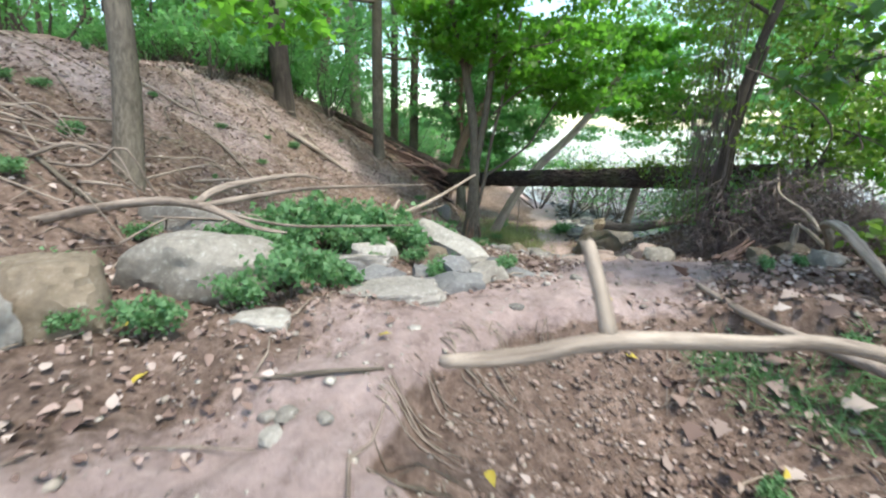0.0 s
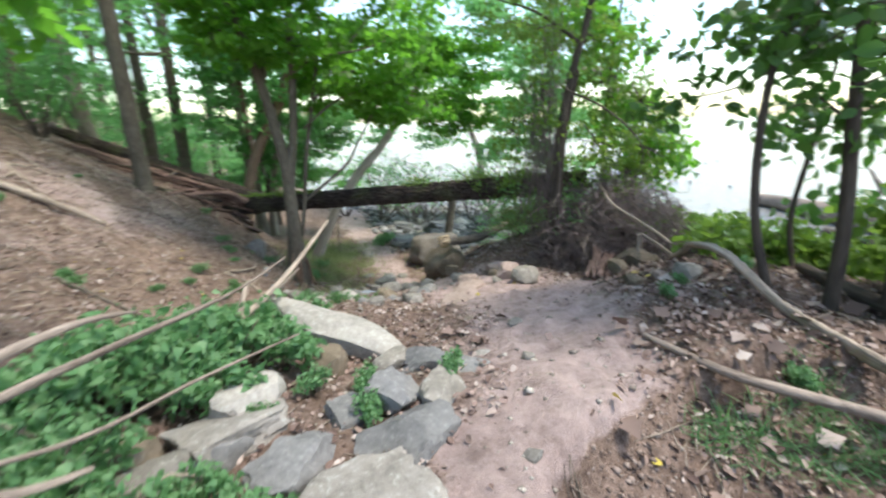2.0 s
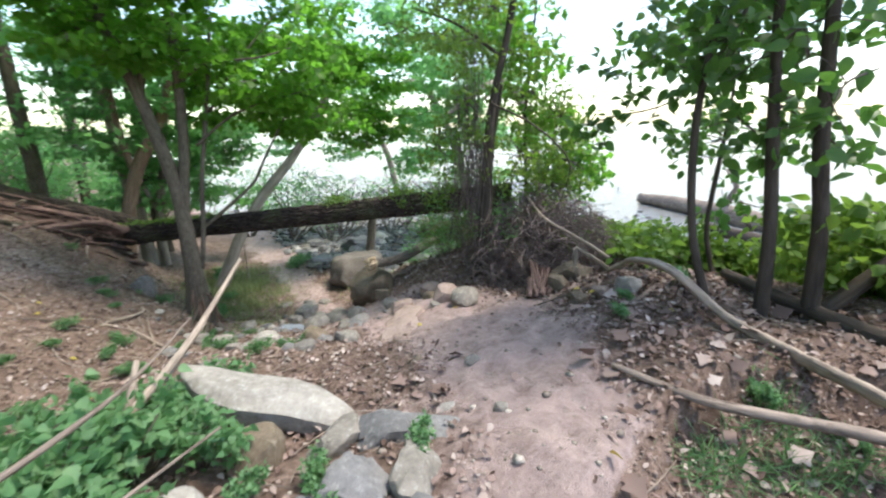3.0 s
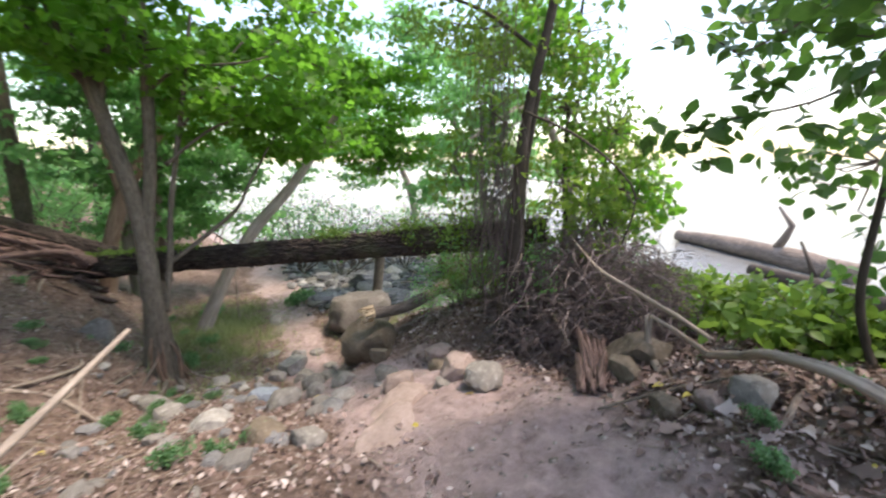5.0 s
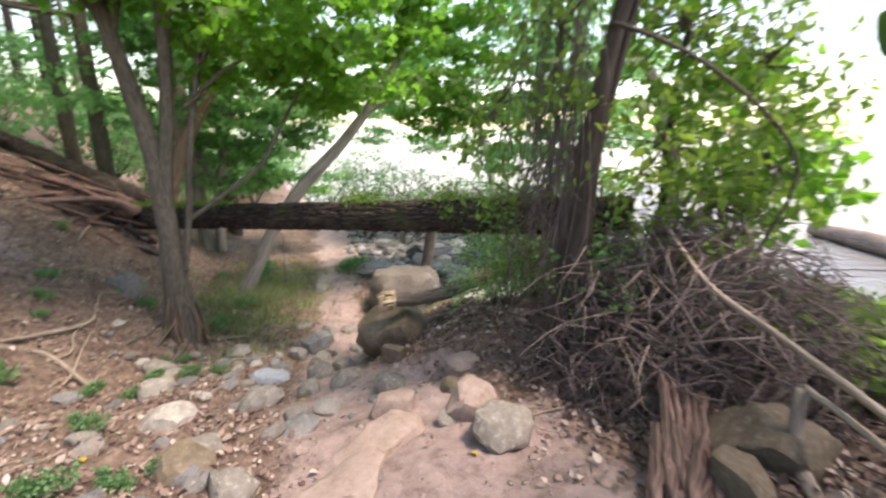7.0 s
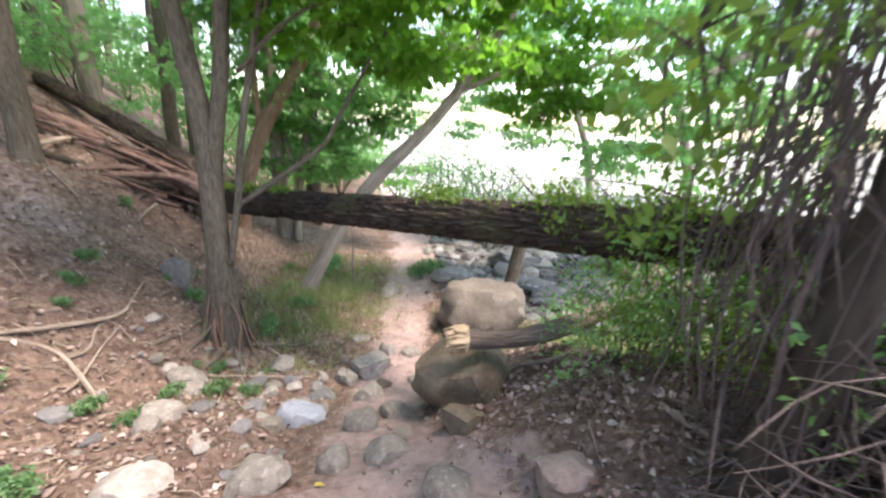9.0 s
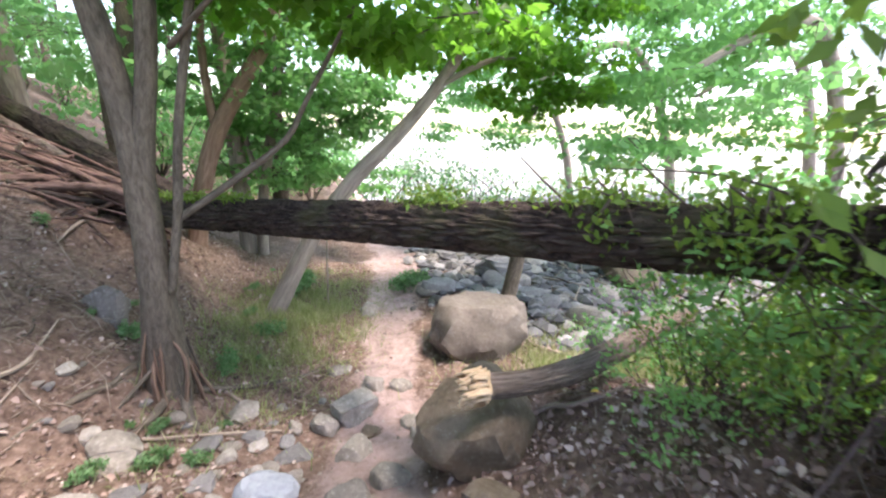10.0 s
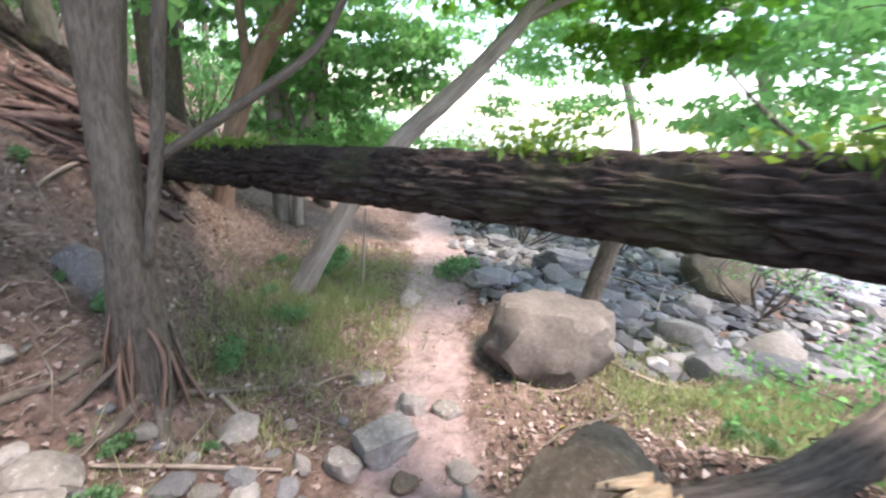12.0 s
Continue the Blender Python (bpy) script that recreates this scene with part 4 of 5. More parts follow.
stones([(-0.59, 1.27, 0.08, 0.06, 0.05, 0, 0.3, 0.3), (-0.5, 1.22, 0.09, 0.07, 0.05, 40, 0.4, 0.3), (-0.52, 1.14, 0.11, 0.08, 0.06, 80, 0.3, 0.4), (-0.36, 1.2, 0.06, 0.05, 0.04, 0, 0.3, 0.3),
        (-0.1, 1.9, 0.08, 0.06, 0.04, 0, 0.6, 0.4), (0.5, 2.3, 0.1, 0.08, 0.05, 0, 0.6, 0.4), (0.95, 3.3, 0.14, 0.1, 0.06, 10, 0.6, 0.5), (1.1, 3.0, 0.1, 0.08, 0.06, 10, 0.6, 0.4),
        (1.5, 3.6, 0.16, 0.12, 0.06, 30, 0.5, 0.5), (1.35, 4.1, 0.12, 0.1, 0.05, 30, 0.5, 0.5)], "ggpgpgpggb", "small_stone", "bedded in the trail", "small stones in the trail", 260)


# a jumble of thin dead branches at the foot of the slope
rng = np.random.default_rng(77)
for i in range(34):
    x, y = rng.uniform(-3.6, -1.1), rng.uniform(2.5, 4.6)
    a, ln = rng.normal(0.35, 0.55), rng.uniform(0.35, 1.0)
    z = float(ground_z(x, y)) + rng.uniform(0.08, 0.3)
    d = Vector((math.cos(a), math.sin(a), rng.normal(-0.1, 0.12))) * ln
    q = [Vector((x, y, z)) - d * 0.5, Vector((x, y, z)) + Vector(rng.normal(0, 0.06, 3)), Vector((x, y, z)) + d * 0.3 + Vector(rng.normal(0, 0.05, 3)), Vector((x, y, z)) + d * 0.6]
    for v in (q[0], q[3]):
        v.z = max(min(v.z, float(ground_z(v.x, v.y)) + 0.25), float(ground_z(v.x, v.y)) + 0.005)
    q[3 * (i % 2)].z = float(ground_z(q[3 * (i % 2)].x, q[3 * (i % 2)].y)) + 0.004
    r = rng.uniform(0.005, 0.014)
    side = q[1] + (q[2] - q[1]) * 0.3
    wood_thing("dead_branch", [([tuple(v) for v in q], [r * 1.2, r, r * 0.7, r * 0.3]),
                               ([tuple(side), tuple(side + Vector((d.y, d.x, 0.05)) * rng.uniform(-0.3, 0.3))], [r * 0.6, r * 0.2])],
               DEADWOOD if i % 3 else GREYWOOD, "thin brown dead branch in the tangle below the slope" if i % 3 else "thin pale dead branch in the tangle below the slope", "branch", "dead branches below the slope", sides=6, step=0.08)


# ---- trees ----
def tree(name, where, stems, material, crown, leaf, label, limbs=(), seed=1, shape="maple", size=0.1, per=14, spray=0.22, flat=0.6, category="tree"):
    """stems: (points, radii) in world places; crown: (centre, radii, sprays)."""
    base = Vector(where)
    ob = thing(name, where, label, category)
    rng = np.random.default_rng(seed)
    for i, (pts, rad) in enumerate(stems):
        local = [tuple(Vector(q) - base) for q in pts]
        part("trunk", tubes("trunk", [(local, rad)], material, sides=14 if rad[0] > 0.06 else 8, step=0.1, rough=0.07), ob)
    for pts, rad in limbs:
        part("limb", tubes("limb", [([tuple(Vector(q) - base) for q in pts], rad)], material, sides=7, step=0.12), ob)
    places, twigs = [], []
    for centre, radii, count in crown:
        q = sprays(rng, centre, radii, count, per, spray)
        places.append(q)
        c = np.array(centre)
        for k in range(0, count, 3):
            tip = q[k * per]
            mid = c + (tip - c) * 0.5 + rng.normal(0, 0.08, 3)
            twigs.append(([tuple(Vector(c) - base), tuple(Vector(mid) - base), tuple(Vector(tip) - base)], [0.011, 0.007, 0.003]))
    if places:
        places = np.concatenate(places) - np.array(where)
        sz = rng.uniform(0.7, 1.25, len(places)) * size
        part("crown", leaves("leaves", places, sz, leaf, shape, seed, flat), ob, kind="stuff")
    if twigs:
        part("twig_spray", tubes("twigs", twigs, TWIG, sides=4, step=0.4), ob, kind="stuff")
    return ob


def plates(seed, lo, hi, count, r=0.6, sprays_each=9):
    """Airy, level layers of foliage through a box: rows for a crown."""
    rng = np.random.default_rng(seed)
    return [(tuple(rng.uniform(lo, hi)), (r * rng.uniform(0.6, 1.3), r * rng.uniform(0.6, 1.3), 0.1), sprays_each) for _ in range(count)]


YT = (0.85, 9.4, -1.15)
tree("maple_tree", YT,
     [([(0.75, 9.42, -1.35), (0.8, 9.38, -0.9), (0.83, 9.35, -0.3), (0.84, 9.36, 0.5), (0.8, 9.36, 1.3), (0.6, 9.42, 2.5), (0.3, 9.46, 3.7), (0.0, 9.5, 5.2)], [0.3, 0.2, 0.14, 0.115, 0.1, 0.085, 0.07, 0.04]),
      ([(0.86, 9.36, 0.3), (0.9, 9.34, 0.9), (1.04, 9.32, 1.7), (1.12, 9.3, 2.6), (1.2, 9.28, 3.8), (1.3, 9.2, 5.2)], [0.05, 0.085, 0.08, 0.07, 0.055, 0.03]),
      ([(0.62, 9.41, 2.4), (0.78, 9.4, 3.1), (0.84, 9.36, 3.7), (0.9, 9.3, 5.0)], [0.05, 0.055, 0.05, 0.03]),
      ([(0.95, 9.3, -0.3), (1.09, 9.3, 0.45), (1.2, 9.28, 1.2), (1.5, 9.22, 2.6), (1.7, 9.2, 3.6)], [0.035, 0.04, 0.038, 0.03, 0.02])],
     BARK,
     plates(301, (-0.6, 7.9, 2.7), (3.3, 10.0, 4.3), 40) + plates(302, (1.4, 8.2, 1.9), (3.4, 9.6, 2.7), 15, 0.5) + plates(303, (-1.2, 8.0, 4.2), (3.6, 10.6, 5.6), 26, 0.8),
     MAPLE, "multi-stemmed grey-brown maple with bright green leaves on the bank",
     [([(1.05, 9.33, 0.35), (1.57, 9.28, 0.72), (1.99, 9.24, 1.06), (2.18, 9.2, 1.4), (2.7, 9.0, 2.3), (3.2, 8.8, 2.9)], [0.034, 0.03, 0.026, 0.022, 0.015, 0.006]),
      ([(1.12, 9.3, 2.6), (1.5, 9.1, 2.9), (2.2, 8.7, 3.0), (3.0, 8.4, 3.3)], [0.03, 0.024, 0.015, 0.006]), ([(1.45, 9.22, 2.2), (1.9, 9.0, 2.9), (2.6, 8.9, 3.7)], [0.025, 0.018, 0.006]),
      ([(0.85, 9.35, 3.6), (1.5, 8.9, 4.0), (2.4, 8.3, 4.3)], [0.03, 0.022, 0.008]), ([(0.3, 9.45, 3.6), (-0.3, 9.2, 4.3), (-1.0, 9.0, 4.7)], [0.04, 0.025, 0.008]), ([(1.2, 9.25, 1.7), (1.8, 8.9, 2.2), (2.7, 8.5, 2.5)], [0.025, 0.018, 0.006]),
      ([(0.55, 9.4, 2.6), (0.1, 9.2, 3.2), (-0.4, 9.0, 3.6)], [0.03, 0.02, 0.008])],
     seed=31, size=0.125, per=14)
rng = np.random.default_rng(133)
for i in range(12):
    x, y = rng.uniform(6.2, 9.5), rng.uniform(10.5, 13.5)
    t, ln = rng.uniform(0, 6.3), rng.uniform(0.4, 1.1)
    z = max(float(ground_z(x, y)), -3) + 0.12
    d = Vector((math.cos(t), math.sin(t), rng.uniform(0.05, 0.3))) * ln
    c = Vector((x, y, z))
    wood_thing("branch", [([tuple(c - d * 0.5 - Vector((0, 0, 0.1))), tuple(c + Vector(rng.normal(0, 0.05, 3))), tuple(c + d)], [0.022, 0.018, 0.006]),
                          ([tuple(c), tuple(c + Vector((-d.y, d.x, 0.3)) * 0.6)], [0.012, 0.004])], GREYWOOD if i % 2 else DARKBARK,
               "pale forked driftwood branch among the shore rocks" if i % 2 else "dark forked driftwood branch among the shore rocks", "branch", "driftwood on the shore", sides=7, step=0.08, rough=0.15)
rng = np.random.default_rng(131)
foot = thing("root_flare", YT, "fibrous reddish root flare wrapped round the foot of the maple", "root")
for i in range(20):
    a = rng.uniform(0, 6.3)
    z0, far = rng.uniform(-0.85, -0.45), rng.uniform(0.2, 0.34) + 0.25 * (i % 7 == 0)
    end = (0.85 + math.cos(a) * far, 9.37 + math.sin(a) * far)
    top, mid = 0.11 + rng.uniform(0, 0.02), 0.17 + rng.uniform(0, 0.05)
    pts = [(0.83 + math.cos(a) * top, 9.36 + math.sin(a) * top, z0), (0.83 + math.cos(a + rng.normal(0, 0.35)) * mid, 9.37 + math.sin(a + rng.normal(0, 0.35)) * mid, 0.45 * z0 - 0.62), (*end, float(ground_z(*end)) - 0.01)]
    r = rng.uniform(0.01, 0.026)
    part("root", tubes("root", [([tuple(Vector(q) - Vector(YT)) for q in pts], [r * 0.5, r, r * 0.7])], [BARK, REDBARK, REDBARK][i % 3], sides=9, step=0.035, rough=0.7, raw_end=0.02), foot)
# roots running down the bank from the maple's foot
for i, pts in enumerate([[(0.85, 9.25, -1.05), (0.75, 8.95, -1.2), (0.5, 8.6, -1.22)], [(0.95, 9.2, -1.1), (1.1, 8.9, -1.3), (1.45, 8.8, -1.5)], [(0.7, 9.3, -1.0), (0.35, 9.0, -1.0), (0.1, 8.5, -1.0)]]):
    pts = [(x, y, float(ground_z(x, y)) + 0.015 - 0.01 * k) for k, (x, y, _) in enumerate(pts)]
    wood_thing("tree_root", [(pts, [0.05, 0.035, 0.012])], BARK, "exposed root running down the bank below the maple", "root", "roots of the maple", sides=8, step=0.06)

CT = (3.78, 5.5, -0.15)
tree("vine_hung_tree", CT,
     [([(3.74, 5.55, -0.3), (3.76, 5.5, 0.3), (3.78, 5.46, 1.05), (3.8, 5.43, 1.85), (3.87, 5.35, 2.5), (3.95, 5.25, 3.1), (4.1, 5.1, 4.6)], [0.15, 0.1, 0.075, 0.06, 0.05, 0.042, 0.03]),
      ([(3.82, 5.5, -0.2), (3.9, 5.48, 0.5), (3.84, 5.44, 1.4), (3.93, 5.34, 2.4)], [0.06, 0.045, 0.035, 0.02])],
     DARKBARK,
     [((3.55, 5.6, 2.2), (0.4, 0.4, 0.8), 34), ((4.2, 5.2, 1.5), (0.6, 0.5, 0.5), 44), ((4.6, 5.0, 1.1), (0.6, 0.5, 0.35), 40), ((3.3, 5.9, 1.7), (0.4, 0.35, 0.6), 24),
      ((4.5, 5.4, 2.3), (0.5, 0.5, 0.6), 40), ((4.8, 5.0, 2.0), (0.55, 0.5, 0.5), 46), ((4.9, 4.9, 1.4), (0.5, 0.45, 0.4), 36)] + plates(320, (3.2, 5.1, 2.7), (5.0, 6.9, 4.6), 40, 0.5),
     VINE, "slender leaning tree hung with leafy vines above flood debris",
     [([(3.82, 5.42, 2.2), (3.6, 5.14, 2.12), (3.78, 4.87, 1.97), (4.01, 4.57, 1.69), (4.11, 4.39, 1.39), (3.98, 4.42, 0.98)], [0.014, 0.013, 0.012, 0.011, 0.009, 0.006]), ([(3.9, 5.3, 2.7), (3.5, 5.7, 3.1), (3.1, 6.1, 3.3)], [0.025, 0.018, 0.006])],
     seed=32, shape="small", size=0.08, per=13, spray=0.17, flat=0.25)
# hanging vine stems
rng = np.random.default_rng(33)
runs = []
for i in range(170):
    near = i < 50
    x, y = (3.78 + rng.normal(0, 0.06), 5.5 + rng.normal(0, 0.06)) if near else (3.69 + rng.normal(0, 0.12), 5.66 + rng.normal(0, 0.13))
    z1 = rng.uniform(0.7, 1.8) if near else rng.uniform(1.7, 3.6)
    low = -0.15 if near else rng.uniform(0.0, 1.3)
    r = rng.uniform(0.002, 0.0045) * (2.0 if near else 1)
    runs.append(([(x, y, z1), (x + rng.normal(0, 0.05), y + rng.normal(0, 0.05), z1 * 0.6 + low * 0.4), (x + rng.normal(0, 0.08), y + rng.normal(0, 0.08), z1 * 0.25 + low * 0.75), (x + rng.normal(0, 0.14), y + rng.normal(0, 0.14), low)], [r * 0.6, r, r, r * 0.8]))
tagged(new("hanging_vine", tubes("vines", runs, HEAP, sides=4, step=0.18, rough=0.3)), "thin brown vine stems hanging round the slender tree", "vine", kind="stuff")


def debris_pile():
    """Flood-borne twigs and roots heaped round the tree's foot."""
    rng = np.random.default_rng(34)
    runs = []
    for i in range(2800):
        u = rng.uniform(0, 1) ** 0.6
        a = rng.uniform(0, 6.3)
        cx, cy = 4.45 + math.cos(a) * u * 1.02, 4.98 + math.sin(a) * u * 1.0
        top = 1.12 * (1 - u ** 3)
        z = float(ground_z(cx, cy)) + rng.uniform(0, 1) * top
        d = Vector((rng.normal(), rng.normal(), rng.normal(-0.1, 0.6))).normalized() * rng.uniform(0.12, 0.38)
        p = Vector((cx, cy, z))
        runs.append(([tuple(p - d), tuple(p + Vector(rng.normal(0, 0.09, 3)) + Vector((0, 0, 0.05))), tuple(p + d - Vector((0, 0, 0.06)))], [rng.uniform(0.0015, 0.005), rng.uniform(0.0025, 0.008), 0.0015]))
    tagged(new("debris_pile", tubes("twig_heap", runs, HEAP, sides=4, step=0.18)), "tangled grey-brown heap of roots and twigs round the tree foot", "debris", kind="stuff")
    for i in range(70):
        a = rng.uniform(-3.6, 1.2)
        p = Vector((4.25 + math.cos(a) * 0.75, 4.95 + math.sin(a) * 0.75, 0.3 + rng.uniform(0, 0.6)))
        d = Vector((math.cos(a) + rng.normal(0, 0.5), math.sin(a) + rng.normal(0, 0.5), -0.1 - rng.uniform(0, 0.5))) * rng.uniform(0.12, 0.38)
        wood_thing("stick", [([tuple(p - d * 0.3), tuple(p + d * 0.4 + Vector(rng.normal(0, 0.05, 3))), tuple(p + d)], [0.004, 0.0035, 0.0015])],
                   HEAP if i % 4 else GREYWOOD, "thin brown stick poking out of the debris heap" if i % 4 else "thin pale stick poking out of the debris heap", "stick", "sticks of the debris heap", sides=6, step=0.1)


debris_pile()
wood_thing("fallen_limb", [([(4.3, 5.2, 0.98), (4.05, 4.85, 0.86), (3.82, 4.5, 0.76), (3.85, 4.21, 0.64), (3.6, 3.8, 0.62), (3.37, 3.47, 0.6)], [0.01, 0.013, 0.015, 0.017, 0.017, 0.012])],
           GREYWOOD, "long thin grey branch leaning out of the debris heap", "branch", sides=8, step=0.05, rough=0.12)

tree("leaning_tree", (1.67, 11.4, -1.5),
     [([(1.4, 11.4, -1.9), (1.67, 11.4, -1.4), (2.23, 11.4, -0.35), (2.79, 11.4, 0.42), (3.53, 11.4, 1.16), (4.17, 11.4, 1.95), (5.0, 11.3, 3.2)], [0.17, 0.14, 0.12, 0.11, 0.1, 0.09, 0.05])],
     PALEBARK, plates(304, (2.6, 10.4, 2.2), (6.2, 12.4, 4.2), 44, 0.7) + plates(305, (5.0, 10.6, 1.5), (6.6, 11.8, 2.4), 9, 0.5),
     MAPLE, "leaning grey tree rising beyond the fallen trunk", [([(4.0, 11.4, 1.75), (4.9, 11.2, 2.2), (5.9, 11.2, 2.2)], [0.05, 0.035, 0.01])], seed=35, size=0.13)
tree("slope_tree", (-2.7, 3.65, 0.8),
     [([(-2.68, 3.65, 0.5), (-2.72, 3.7, 0.9), (-2.8, 4.0, 1.7), (-2.86, 4.2, 2.5), (-2.9, 4.4, 4.2), (-2.9, 4.6, 6.5)], [0.19, 0.13, 0.11, 0.1, 0.1, 0.08])],
     BARK, [((-2.6, 4.6, 5.4), (2.4, 2.4, 0.9), 150), ((-1.5, 4.3, 2.5), (0.7, 0.6, 0.3), 24)], MAPLE, "upright grey-brown tree at the foot of the slope beside the boulders", seed=36, size=0.11)
# saplings on the river side
for i, (pts, r) in enumerate([([(3.18, 2.53, 0.45), (3.08, 2.7, 1.1), (3.05, 2.77, 1.96), (3.15, 2.72, 2.9), (3.3, 2.7, 4.0)], 0.03),
                              ([(3.38, 2.2, 0.35), (3.35, 2.24, 1.0), (3.3, 2.34, 1.8), (3.24, 2.44, 2.7), (3.2, 2.6, 4.2)], 0.045),
                              ([(3.56, 1.92, 0.35), (3.5, 1.98, 1.1), (3.42, 2.1, 1.9), (3.3, 2.3, 4.0)], 0.05),
                              ([(3.6, 1.9, 0.4), (3.9, 1.55, 0.9), (4.3, 1.1, 1.7)], 0.05),
                              ([(4.34, 2.7, 0.2), (4.41, 2.82, 0.4), (4.44, 2.93, 0.83), (4.53, 2.93, 1.53), (4.68, 2.95, 2.06), (4.8, 3.0, 3.2)], 0.028)]):
    tip = Vector(pts[-1])
    tree("sapling", pts[0], [(pts, [r * 1.3, r, r * 0.9, r * 0.75, r * 0.6, r * 0.4][:len(pts)])], DARKBARK,
         [((tip.x - 0.1, tip.y + 0.2, tip.z - 0.4), (0.9, 0.9, 0.5), 38), ((tip.x + 0.1, tip.y, tip.z - 1.5), (0.6, 0.6, 0.5), 22), ((tip.x + 0.3, tip.y - 0.2, tip.z - 2.2), (0.45, 0.45, 0.3), 8)] if i != 3 else [((4.5, 1.2, 1.5), (0.5, 0.5, 0.3), 12)],
         GLOSSY, ["thin dark sapling with broad leaves by the river bank", "dark upright sapling trunk on the river bank", "sturdy dark tree on the river bank", "short leaning stem on the river bank", "thin crooked sapling above the river bank"][i],
         seed=40 + i, shape="broad", size=0.12, per=9, spray=0.25, flat=0.3, category="sapling")


def leafy_branch(name, pts, clusters, label, seed, size=0.12, each=5):
    """An overhanging twig with large leaves set along it."""
    base = Vector(pts[0])
    rng = np.random.default_rng(seed)
    ob = thing(name, pts[0], label, "branch")
    runs = [([tuple(Vector(q) - base) for q in pts], [0.008] * (len(pts) - 1) + [0.003])]
    places = []
    for c in clusters:
        c = Vector(c)
        near = min((Vector(q) for q in pts), key=lambda q: (q - c).length)
        runs.append(([tuple(near - base), tuple(near.lerp(c, 0.5) - base + Vector((0, 0, 0.02))), tuple(c - base)], [0.004, 0.003, 0.002]))
        for k in range(each):
            places.append(tuple(c - base + Vector(rng.normal(0, 0.05, 3))))
    part("twig", tubes("twig", runs, TWIG, sides=5, step=0.1), ob)
    rot = 0
    base_v, tri = leaf_shape("broad")
    for k, q in enumerate(places):
        me = leaves("leaf", [(0, 0, 0)], rng.uniform(0.7, 1.1) * size, GLOSSY, "broad", seed * 50 + k, 0.6, 0.15)
        part("leaf", me, ob).location = q


leafy_branch("overhanging_branch", [(4.3, 2.7, 2.5), (3.8, 3.0, 2.2), (3.45, 3.2, 2.02), (3.25, 3.5, 1.95), (3.0, 3.72, 1.86)],
             [(3.01, 3.73, 1.85), (3.1, 3.66, 1.9), (3.17, 3.56, 1.76), (3.2, 3.55, 1.88), (3.3, 3.4, 1.96), (3.42, 3.23, 1.9)], "overhanging twig with broad dark green leaves", 51, 0.13, 11)
leafy_branch("overhanging_branch", [(4.4, 2.9, 2.9), (3.8, 3.2, 2.6), (3.45, 3.35, 2.4), (3.25, 3.5, 2.28)],
             [(3.28, 3.49, 2.28), (3.4, 3.41, 2.36), (3.2, 3.56, 2.32), (3.38, 3.35, 2.14), (3.27, 3.43, 2.08), (3.0, 3.7, 2.42), (3.6, 3.3, 2.5)], "high overhanging twig with broad dark green leaves", 52, 0.12, 8)
leafy_branch("overhanging_branch", [(4.3, 2.5, 2.4), (3.9, 2.8, 2.25), (3.6, 3.0, 2.15)],
             [(3.45, 3.11, 2.04), (3.56, 3.08, 2.25), (3.65, 2.95, 2.12), (3.8, 2.8, 2.3)], "drooping twig with broad dark green leaves by the saplings", 53, 0.13, 4)
leafy_branch("overhanging_branch", [(3.6, 1.9, 2.2), (3.1, 2.0, 2.1), (2.7, 2.0, 1.95)],
             [(2.6, 2.07, 2.07), (2.82, 2.2, 2.3), (2.74, 1.87, 1.7), (3.0, 2.1, 1.9), (3.2, 2.2, 2.1)], "leafy sapling twig reaching over the bank", 54, 0.14, 5)

# ---- the wood behind ----
def forest_tree(seed, height, lean, material, label):
    rng = np.random.default_rng(seed)
    r = rng.uniform(0.12, 0.22)
    top = (lean * height, rng.normal(0, 0.4), height)
    mid = (lean * height * 0.4, rng.normal(0, 0.15), height * 0.5)
    crown = [((top[0] * f + rng.normal(0, 1.3), rng.normal(0, 1.3), height * f), (1.9, 1.9, 0.8), 22) for f in (0.34, 0.46, 0.58, 0.7, 0.82, 0.95, 1.02)]
    limbs = [([(mid[0] * 0.8, mid[1], height * 0.42), (c[0][0] * 0.6, c[0][1] * 0.6, c[0][2] - 0.5), c[0]], [r * 0.35, r * 0.2, 0.01]) for c in crown[1::2]]
    return tree("forest_tree", (0, 0, 0), [([(0, 0, -0.5), (0.0, 0, 0.5), mid, top], [r * 1.35, r, r * 0.8, r * 0.35])], material, crown, FOREST, label, limbs, seed, "small", 0.2, 12, 0.42, 0.4)


def bush(name, seed, size, leaf, label, shape="small", leaf_size=0.09, count=70, flat=0.3, category="bush"):
    rng = np.random.default_rng(seed)
    ob = thing(name, (0, 0, 0), label, category)
    stems = [([(0, 0, -0.1), (rng.normal(0, 0.25) * size, rng.normal(0, 0.25) * size, 0.5 * size), (rng.normal(0, 0.5) * size, rng.normal(0, 0.5) * size, size)], [0.012 * size, 0.009 * size, 0.003]) for _ in range(9)]
    part("stem_clump", tubes("stems", stems, TWIG, sides=5, step=0.3), ob, kind="stuff")
    q = np.concatenate([sprays(rng, np.array(s[0][2]) * (0.9, 0.9, 0.75), (0.4 * size, 0.4 * size, 0.35 * size), count // 9 + 1, 12, 0.16 * size) for s in stems])
    part("foliage", leaves("leaves", q, rng.uniform(0.7, 1.3, len(q)) * leaf_size, leaf, shape, seed, flat), ob, kind="stuff")
    return ob


